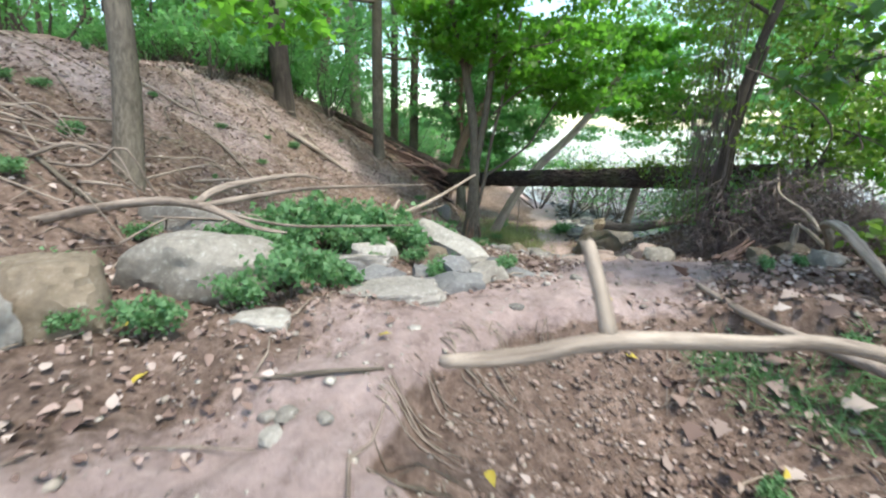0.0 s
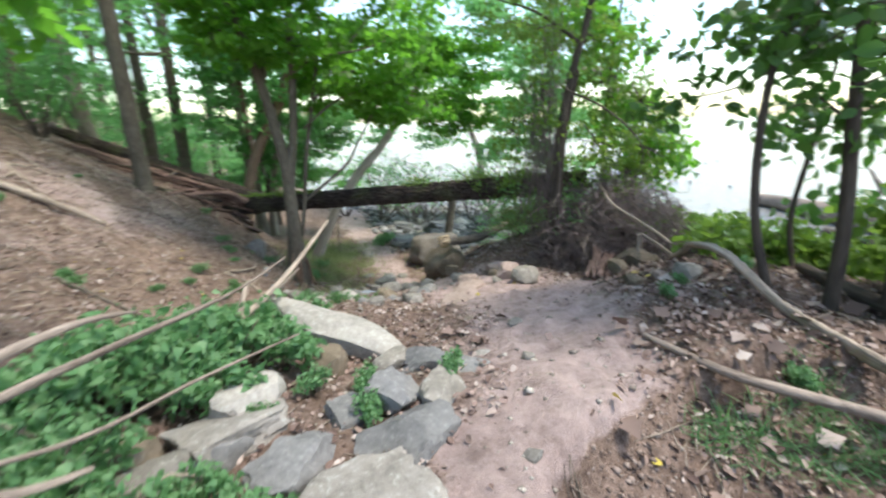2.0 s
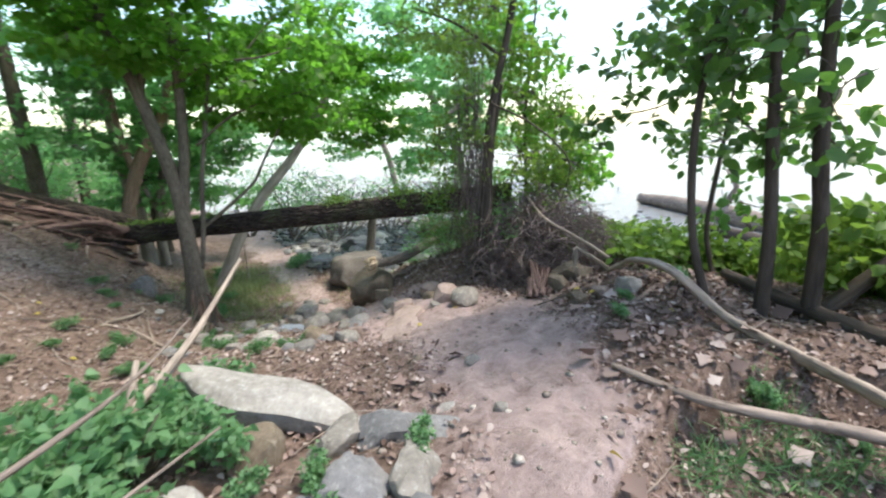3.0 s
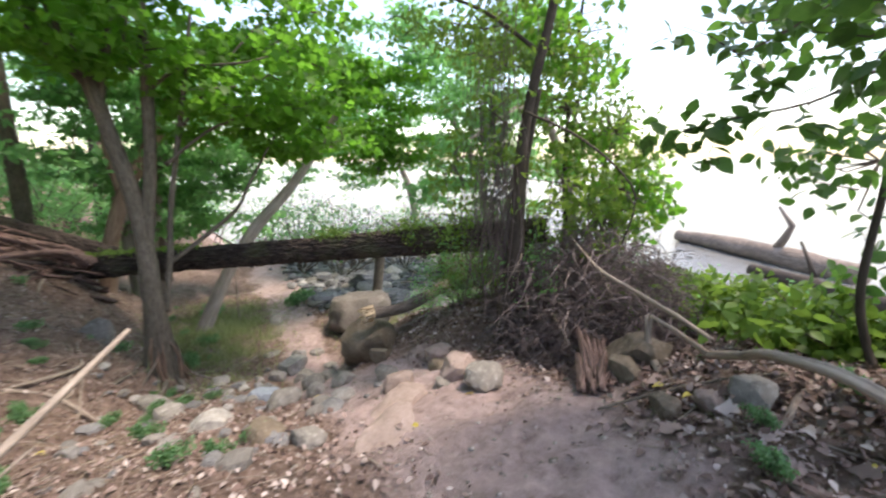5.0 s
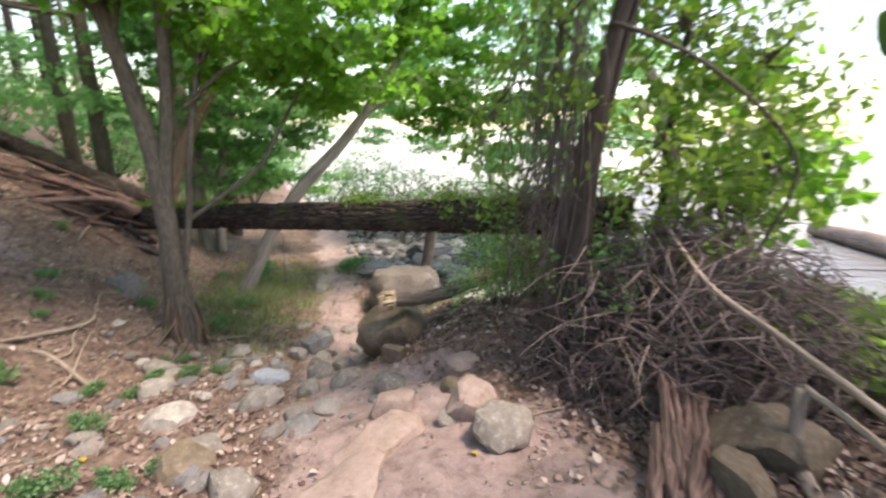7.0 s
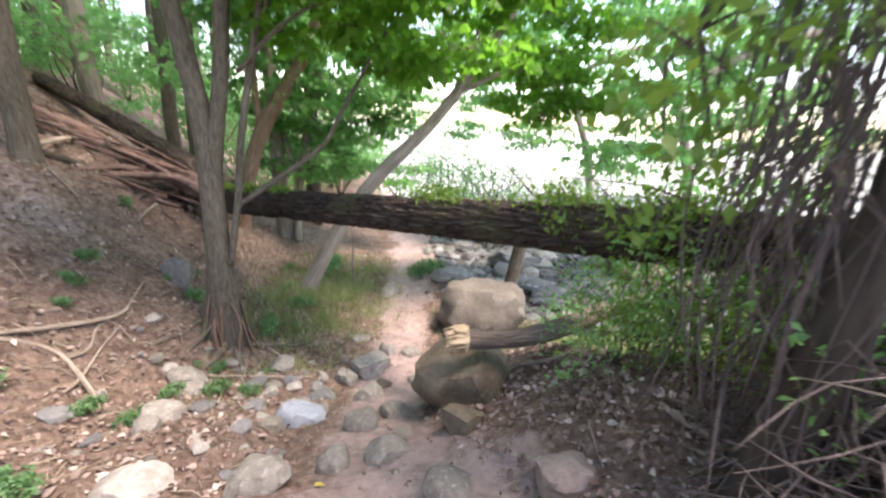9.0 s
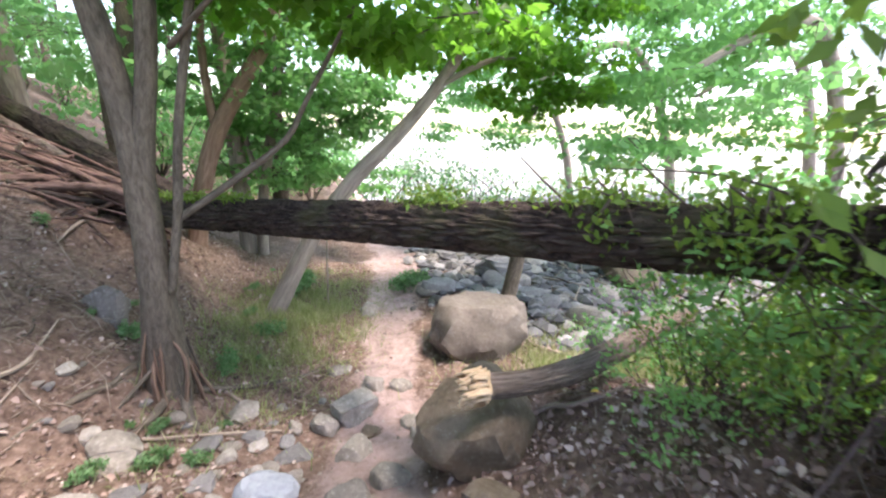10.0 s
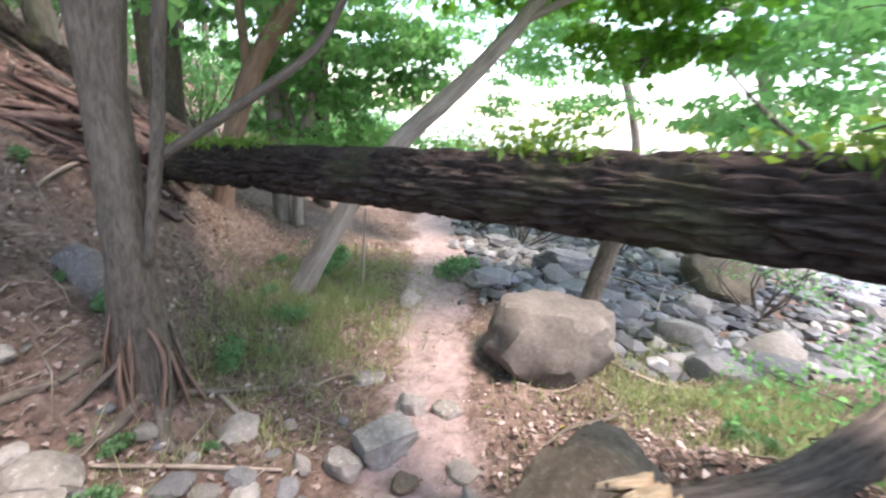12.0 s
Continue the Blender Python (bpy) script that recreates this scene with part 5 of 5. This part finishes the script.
FT = [forest_tree(61, 9, 0.03, BARK, "tall slim forest tree with grey-brown trunk on the wooded slope"), forest_tree(62, 11, -0.04, PALEBARK, "tall pale-barked forest tree on the wooded slope"),
      forest_tree(63, 8, 0.12, REDBARK, "leaning reddish-barked forest tree on the wooded slope"), forest_tree(64, 10, 0.0, DARKBARK, "dark slender forest tree on the wooded slope")]
spots = [(-3.34, 9.5, 3), (-1.5, 10.8, 0), (-0.9, 15.5, 0), (-1.7, 16.6, 0), (0.9, 15.4, 1), (-3.0, 16.0, 1), (-4.66, 17.7, 0), (1.6, 17.5, 3)]
rng = np.random.default_rng(66)
while len(spots) < 46:
    a, d = rng.uniform(-1.75, 0.16), rng.uniform(9, 42)
    x, y = math.sin(a) * d, 4 + math.cos(a) * d
    if x > TRAIL_X(min(y, 24)) - 2.5 or x > FOOT_X(min(y, 24)) and y < 14 or min(math.hypot(x - s[0], y - s[1]) for s in spots) < 1.7:
        continue
    spots.append((x, y, int(rng.integers(0, 4))))
for i, (x, y, k) in enumerate(spots):
    m = pose(x, y, float(ground_z(x, y)), 0, 0, rng.uniform(0, 360) if i > 7 else 0) @ Matrix.Scale(rng.uniform(0.85, 1.2), 4)
    copy_thing(FT[k], m)
for o in FT:
    for c in (*o.children_recursive, o):
        bpy.data.objects.remove(c)

B = [bush("forest_bush", 71, 1.5, FOREST, "leafy green understorey bush on the wooded slope", leaf_size=0.13), bush("forest_bush", 72, 2.2, FOREST, "tall green understorey bush on the wooded slope", leaf_size=0.15, count=110)]
rng = np.random.default_rng(73)
count = 0
while count < 120:
    a, d = rng.uniform(-1.75, 0.2), rng.uniform(8.5, 36)
    x, y = math.sin(a) * d, 4 + math.cos(a) * d
    if x > TRAIL_X(min(y, 24)) - 2.2 or (x > FOOT_X(min(y, 24)) - 3.2 and y < 14.5) or (y < 11 and x > -5.5):
        continue
    copy_thing(B[count % 2], pose(x, y, float(ground_z(x, y)), 0, 0, rng.uniform(0, 360)) @ Matrix.Scale(rng.uniform(0.7, 1.4), 4))
    count += 1
for o in B:
    for c in (*o.children_recursive, o):
        bpy.data.objects.remove(c)

# brush along the crest of the slope
crest = bush("slope_brush", 74, 1.0, FOREST, "light green brush on the crest of the slope", leaf_size=0.1, count=60)
rng = np.random.default_rng(79)
for i in range(46):
    y = rng.uniform(3, 14)
    x = min(FOOT_X(y) - rng.uniform(3.6, 7.5), -4.2)
    copy_thing(crest, pose(x, y, float(ground_z(x, y)), 0, 0, rng.uniform(0, 360)) @ Matrix.Scale(rng.uniform(0.5, 1.3), 4))
for c in (*crest.children_recursive, crest):
    bpy.data.objects.remove(c)

# bright bushes between the trail and the river
RB = bush("riverside_bush", 75, 1.0, VINE, "bright yellow-green riverside bush below the bank", "broad", 0.1, 130)
rng = np.random.default_rng(76)
for i in range(50):
    y = rng.uniform(-1, 9.2)
    x = BRINK_X(y) + rng.uniform(0.1, 3.0)
    z = float(ground_z(x, y))
    copy_thing(RB, pose(x, y, z, 0, 0, rng.uniform(0, 360)) @ Matrix.Scale(rng.uniform(0.6, 1.1), 4))
for c in (*RB.children_recursive, RB):
    bpy.data.objects.remove(c)

# leafy growth crowding the right bank by the debris heap
bank = bush("bank_bush", 77, 1.0, FOREST, "leafy bush crowding the bank by the debris heap", "small", 0.06, 130)
for x, y, k in ((4.5, 6.35, 0.9), (5.0, 5.9, 0.8), (4.0, 6.7, 0.55), (5.2, 6.6, 1.1), (5.1, 7.6, 0.8), (5.7, 4.5, 0.9)):
    copy_thing(bank, pose(x, y, float(ground_z(x, y)), 0, 0, 60 * x) @ Matrix.Scale(k, 4))
for c in (*bank.children_recursive, bank):
    bpy.data.objects.remove(c)
shade = bush("shade_bush", 87, 1.0, VINE, "dark twiggy bush hanging over the bank below the fallen trunk", "small", 0.045, 95)
for x, y, k in ((4.15, 6.2, 0.75), (3.95, 6.45, 0.5), (4.45, 6.9, 0.7), (4.5, 6.1, 0.9), (4.3, 5.9, 0.6)):
    copy_thing(shade, pose(x, y, float(ground_z(x, y)), 0, 0, 80 * x) @ Matrix.Scale(k, 4))
for c in (*shade.children_recursive, shade):
    bpy.data.objects.remove(c)
tree("bright_sapling", (5.3, 5.9, -0.4), [([(5.3, 5.9, -0.7), (5.25, 5.85, 0.8), (5.1, 5.8, 2.0), (5.0, 5.6, 3.6)], [0.04, 0.035, 0.03, 0.015])], DARKBARK,
     [((5.0, 5.6, 2.4), (0.6, 0.6, 0.8), 34), ((5.3, 5.4, 1.7), (0.6, 0.6, 0.5), 34), ((5.6, 5.2, 1.2), (0.6, 0.6, 0.4), 34), ((4.7, 5.7, 3.2), (0.7, 0.6, 0.4), 26)],
     MAPLE, "bright green leafy sapling behind the debris heap", seed=88, shape="maple", size=0.11, per=12, spray=0.2, flat=0.4)
shrub = bush("shore_shrub", 89, 1.6, FOREST, "sparse twiggy shrub on the stony shore", "small", 0.07, 60)
for x, y, k in ((6.4, 15.5, 1.3), (7.6, 16.5, 1.5), (8.8, 15.0, 1.3), (10.4, 16.0, 1.5), (5.8, 17.5, 1.5), (9.4, 11.6, 0.9), (12.0, 14.0, 1.4), (7.0, 19.0, 1.8), (4.9, 19.5, 1.6)):
    copy_thing(shrub, pose(x, y, float(ground_z(x, y)), 0, 0, 70 * x) @ Matrix.Scale(k, 4))
for c in (*shrub.children_recursive, shrub):
    bpy.data.objects.remove(c)
tree("vine_spray", (4.5, 6.0, 0.4), [([(4.5, 6.0, 0.2), (4.3, 6.4, 0.8), (4.1, 6.8, 1.0), (3.7, 7.3, 1.0)], [0.012, 0.01, 0.007, 0.003])], TWIG,
     [((4.15, 6.6, 0.82), (0.45, 0.4, 0.25), 34), ((4.4, 6.4, 1.2), (0.5, 0.4, 0.3), 26), ((3.75, 7.25, 0.85), (0.35, 0.3, 0.18), 16)], VINE, "arching yellow-green vine spray draped over the trunk", seed=78, shape="small", size=0.06, per=14, spray=0.14, flat=0.3, category="vine")

tree("slanting_tree", (0.3, 13.5, -0.9), [([(0.22, 13.5, -1.3), (0.3, 13.5, -0.87), (0.5, 13.5, 0.1), (0.82, 13.5, 1.03), (1.25, 13.5, 1.8), (1.75, 13.5, 2.65), (2.2, 13.5, 4.2)], [0.22, 0.17, 0.15, 0.14, 0.13, 0.12, 0.08]),
      ([(0.8, 13.5, 1.0), (0.7, 13.6, 2.0), (0.75, 13.7, 3.6)], [0.08, 0.07, 0.05])], REDBARK, plates(331, (-0.4, 12.4, 2.6), (2.6, 14.4, 5.0), 26, 0.7), FOREST, "slanting reddish-barked tree behind the maple on the bank", seed=86, size=0.13)
tree("shore_maple", (1.2, 15.2, -1.9), [([(1.2, 15.2, -2.3), (1.3, 15.2, -0.5), (1.7, 15.0, 1.5), (2.2, 14.8, 4.0)], [0.14, 0.11, 0.09, 0.05]), ([(1.35, 15.2, -0.4), (0.9, 15.4, 1.6), (0.6, 15.6, 4.0)], [0.07, 0.06, 0.03])],
     PALEBARK, plates(321, (-0.4, 13.2, 1.3), (3.4, 16.4, 4.6), 64, 0.7) + plates(332, (0.6, 14.6, -0.1), (2.9, 16.2, 2.0), 26, 0.6) + plates(333, (2.4, 14.8, -0.2), (4.2, 16.0, 2.4), 24, 0.6), FOREST, "pale-barked tree with light green leaves beyond the fallen trunk", seed=84, shape="maple", size=0.13, spray=0.3)

# trees over the shore, thin against the sky
for i, (x, y, h) in enumerate([(8.5, 15.5, 7.5), (8.2, 10.6, 6.5), (11.5, 13.0, 7.0), (7.5, 20.0, 8.0)]):
    z = float(ground_z(x, y))
    tree("shore_tree", (x, y, z), [([(x + 6.5, y + 1, z - 0.8), (x + 5.5, y + 0.8, z + h * 0.4), (x + 2.8, y + 0.3, z + h * 0.8), (x - 0.6, y, z + h * 0.62)], [0.2, 0.16, 0.12, 0.04])], PALEBARK,
         plates(310 + i, (x - 2.2, y - 1.8, z + h * 0.42), (x + 1.8, y + 1.8, z + h * 1.1), 46, 0.8), FOREST, "tree with drooping foliage on the stony shore", seed=80 + i, shape="small", size=0.19, spray=0.35)

# ---- ground plants ----
HB = bush("herb_plant", 91, 0.34, HERB, "low clump of soft green herbs between the rocks", "toothed", 0.062, 40, 0.5, "plant")
rng = np.random.default_rng(92)
herb = [(2.3, 2.0, 0.35), (1.5, 1.4, 0.3), (-1.05, 2.75, 0.7), (-0.95, 2.55, 0.6), (-1.2, 2.95, 0.8), (-0.8, 2.75, 0.5), (-1.4, 3.2, 0.8), (-1.6, 3.1, 0.7), (2.9, 3.1, 0.25), (3.4, 2.8, 0.3), (2.1, 12.6, 0.9), (1.9, 12.2, 0.8), (3.9, 12.6, 0.9), (4.2, 12.9, 0.8), (1.6, 10.8, 0.6), (1.2, 9.9, 0.6), (0.4, 9.9, 0.5), (-0.8, 3.75, 1.1), (-0.55, 3.95, 1.1), (-1.0, 4.1, 1.2), (-0.5, 4.35, 0.9), (-1.25, 3.65, 1.1), (-0.3, 3.85, 0.8), (-0.85, 4.5, 1.0), (-1.4, 4.1, 0.9), (-1.55, 3.55, 0.8), (-0.75, 3.5, 0.8),
        (-0.85, 2.25, 0.7), (-0.65, 2.5, 0.5), (-1.1, 2.1, 0.5), (-1.35, 1.75, 0.5), (0.1, 3.35, 0.35), (0.0, 3.05, 0.4), (0.55, 3.05, 0.35), (-0.2, 3.4, 0.35), (-1.9, 1.9, 0.6), (-1.3, 3.9, 1.0), (-0.1, 4.55, 0.8)]
for x, y, k in herb:
    copy_thing(HB, pose(x, y, float(ground_z(x, y)) + 0.02, 0, 0, rng.uniform(0, 360)) @ Matrix.Scale(k, 4))
for i in range(64):
    y = rng.uniform(1, 14)
    side = rng.choice([-1, 1], p=[0.7, 0.3])
    x = TRAIL_X(y) + side * rng.uniform(0.9, 3.5)
    copy_thing(HB, pose(x, y, float(ground_z(x, y)) + 0.01, 0, 0, rng.uniform(0, 360)) @ Matrix.Scale(rng.uniform(0.15, 0.4), 4))
for i in range(26):
    y = rng.uniform(2.5, 10)
    x = FOOT_X(y) - rng.uniform(0.3, 4.2)
    copy_thing(HB, pose(x, y, float(ground_z(x, y)), 0, 0, rng.uniform(0, 360)) @ Matrix.Scale(rng.uniform(0.15, 0.42), 4))
for c in (*HB.children_recursive, HB):
    bpy.data.objects.remove(c)


def scatter(count, xlo, xhi, ylo, yhi, seed, keep):
    rng = np.random.default_rng(seed)
    x, y = rng.uniform(xlo, xhi, count), rng.uniform(ylo, yhi, count)
    k = rng.uniform(0, 1, count) < keep(x, y)
    x, y = x[k], y[k]
    return x, y, ground_z(x, y)


def off_trail(x, y):
    return np.clip((np.abs(x - WORN_X(y)) - 0.45 + 0.2 * lumps(x, y, 0.4, 21)) * 1.6, 0.015, 1) * np.where(pit_round(x, y) < 0.98, 0.7, 1)


x, y, z = scatter(170000, -5, 6.5, -0.5, 15, 101, lambda x, y: off_trail(x, y) * np.where(x > TRAIL_X(y), 1, 0.6))
rng = np.random.default_rng(102)
tagged(new("leaf_litter", leaves("litter", np.stack([x, y, z + rng.uniform(0.004, 0.03, len(x))], -1), 0.016 + 0.05 * rng.uniform(0, 1, len(x)) ** 2, LITTER, "litter", 5, 0.75, 0.0)), "curled brown dead leaves strewn over the soil", "leaf litter", kind="stuff")
x, y, z = scatter(70, -2, 4, 0.5, 9, 103, lambda x, y: 0.6 + 0 * x)
tagged(new("yellow_leaves", leaves("yellow", np.stack([x, y, z + 0.02], -1), 0.07, YELLOW, "litter", 6, 0.85, 0.0)), "a few fallen yellow leaves on the ground", "leaf litter", kind="stuff")

x, y, z = scatter(420, 0.8, 3.6, 0.2, 4.0, 111, lambda x, y: 0.8 * off_trail(x, y))
rng = np.random.default_rng(112)
tagged(new("large_dead_leaves", leaves("large_leaves", np.stack([x, y, z + 0.03], -1), rng.uniform(0.07, 0.15, len(x)), LITTER, "maple", 8, 0.75, 0.0)), "large dry brown maple leaves on the washed-out bank", "leaf litter", kind="stuff")

# twigs strewn about
x, y, z = scatter(4200, -4, 6, 0, 13, 104, lambda x, y: off_trail(x, y) * 0.8)
rng = np.random.default_rng(105)
runs = []
for a, b, c in zip(x, y, z):
    t, ln = rng.uniform(0, 6.3), 0.04 + 0.26 * rng.uniform(0, 1) ** 3
    p, q = (a - math.cos(t) * ln, b - math.sin(t) * ln), (a + math.cos(t) * ln, b + math.sin(t) * ln)
    runs.append(([(p[0], p[1], float(ground_z(*p)) + 0.01), (a + rng.normal(0, 0.25) * ln, b + rng.normal(0, 0.25) * ln, c + 0.015), (q[0], q[1], float(ground_z(*q)) + 0.012)], [0.003, rng.uniform(0.003, 0.007), 0.002]))
tagged(new("strewn_twigs", tubes("twigs", runs, GREYWOOD, sides=4, step=0.2)), "thin dry twigs strewn over the leaf litter", "twigs", kind="stuff")

# grass on the bank below the fallen trunk and by the lower trail
x, y, z = scatter(260000, 0.6, 8.5, 7.4, 16, 106, lambda x, y: np.exp(-((x - WORN_X(y) + 1.45) / 0.75) ** 2 - ((y - 11.4) / 1.7) ** 2) * (0.6 + 0.45 * ripple(x, y, 3))
                  + 0.9 * np.exp(-((x - 5.7) / 1.1) ** 2 - ((y - 9.0) / 1.0) ** 2) * (0.5 + 0.5 * ripple(x, y, 2)))
rng = np.random.default_rng(107)
g = leaves("grass", np.stack([x, y, z], -1), rng.uniform(0.07, 0.24, len(x)), GRASS, "blade", 7, 0.6, -1.1)
tagged(new("grass", g), "thin dry yellow-green grass on the banks", "grass", kind="stuff")

# pebbles and grit
rng = np.random.default_rng(108)
x, y, z = scatter(30000, -2, 5, 0, 14, 109, lambda x, y: np.where(np.abs(x - TRAIL_X(y)) < 1.0, 0.45, 0.2))
oct_v = np.array([(1, 0, 0), (0.3, 0.9, 0), (-0.9, 0.5, 0.1), (-0.5, -0.9, 0), (0.6, -0.8, 0), (0.1, 0.1, 0.6), (0, 0, -0.5)])
oct_f = np.array([(0, 1, 5), (1, 2, 5), (2, 3, 5), (3, 4, 5), (4, 0, 5), (1, 0, 6), (2, 1, 6), (3, 2, 6), (4, 3, 6), (0, 4, 6)])
n = len(x)
t, s = rng.uniform(0, 6.3, n), rng.choice([0.006, 0.01, 0.018, 0.034], n, p=[0.5, 0.36, 0.12, 0.02])
c, d = np.cos(t), np.sin(t)
v = oct_v[None] * rng.uniform(0.7, 1.2, (n, 7, 1))
v = np.stack([v[..., 0] * c[:, None] - v[..., 1] * d[:, None], v[..., 0] * d[:, None] + v[..., 1] * c[:, None], v[..., 2] * 0.7], -1) * s[:, None, None] + np.stack([x, y, z + s * 0.02], -1)[:, None]
tagged(new("pebbles", shaped("pebbles", v.reshape(-1, 3), (oct_f[None] + (np.arange(n) * 7)[:, None, None]).reshape(-1, 3), PEBBLE)), "small pebbles and grit on the trodden earth", "pebbles", kind="stuff")

# grass hanging over the rim of the pit
rng = np.random.default_rng(121)
c = rng.choice(5, 1100)
x = np.array([1.68, 1.9, 2.05, 2.25, 2.3])[c] + rng.normal(0, 0.09, 1100)
y = np.array([2.1, 1.98, 1.75, 1.55, 1.9])[c] + rng.normal(0, 0.08, 1100)
tagged(new("rim_grass", leaves("grass", np.stack([x, y, ground_z(x, y)], -1), rng.uniform(0.07, 0.21, 1100), HERB, "blade", 9, 0.4, -0.5)), "long green grass hanging over the rim of the pit", "grass", kind="stuff")

# dry straw on the slope below the torn roots
x, y, z = scatter(16000, -4.5, 2.2, 4.5, 13, 122, lambda x, y: np.clip((TRAIL_X(y) - 1.2 - x) * 0.8, 0, 0.7) * (0.6 + 0.4 * ripple(x, y, 1.3)))
rng = np.random.default_rng(123)
tagged(new("dry_straw", leaves("straw", np.stack([x, y, z + 0.02], -1), rng.uniform(0.08, 0.34, len(x)), STRAW, "straw", 10, 0.9, 0.0)), "thin dry straw strewn over the brown slope", "straw", kind="stuff")

# roots hanging down the wall of the pit
rng = np.random.default_rng(124)
for i in range(64):
    a = rng.uniform(2.0, 4.2)
    k = [1.04, 1.0, 0.93, rng.uniform(0.7, 0.86)]
    w = rng.normal(0, 0.03, 4)
    r = rng.uniform(0.002, 0.0045)
    lying([(1.35 + 1.5 * f * math.cos(a + b), 1.2 + 1.12 * f * math.sin(a + b)) for f, b in zip(k, w)], [r * 0.7, r, r, r * 0.4], [DEADWOOD, BARK, GREYWOOD][i % 3], ["thin brown root hanging down the earth wall of the pit", "thin dark root hanging down the earth wall of the pit", "thin pale root hanging down the earth wall of the pit"][i % 3], "root", 0.008, "roots in the wall of the pit")
x, y, z = scatter(30000, 0, 2.8, 0.1, 2.3, 125, lambda x, y: np.where(pit_round(x, y) < 0.99, 0.35 + 0.35 * lumps(x, y, 0.3, 31), 0))
n = len(x)
rng = np.random.default_rng(126)
sz = 0.005 + 0.022 * rng.uniform(0, 1, n) ** 5
v = oct_v[None] * rng.uniform(0.6, 1.3, (n, 7, 1)) * sz[:, None, None] + np.stack([x, y, z + sz * 0.1], -1)[:, None]
tagged(new("pit_gravel", shaped("gravel", v.reshape(-1, 3), (oct_f[None] + (np.arange(n) * 7)[:, None, None]).reshape(-1, 3), CLOD)), "brown clods and gravel in the washed-out pit", "gravel", kind="stuff")

# deeper leaf litter at the foot of the debris heap and under the limbs
x, y, z = scatter(16000, 2.2, 5.2, 2.4, 7.2, 141, lambda x, y: np.clip((np.abs(x - WORN_X(y)) - 0.7) * 1.5, 0, 1) * (0.6 + 0.5 * lumps(x, y, 0.3, 41)))
rng = np.random.default_rng(142)
tagged(new("deep_litter", leaves("litter", np.stack([x, y, z + rng.uniform(0.005, 0.05, len(x))], -1), rng.uniform(0.02, 0.07, len(x)), LITTER, "litter", 12, 0.55, 0.0)), "deep brown and pale curled dead leaves below the debris heap", "leaf litter", kind="stuff")
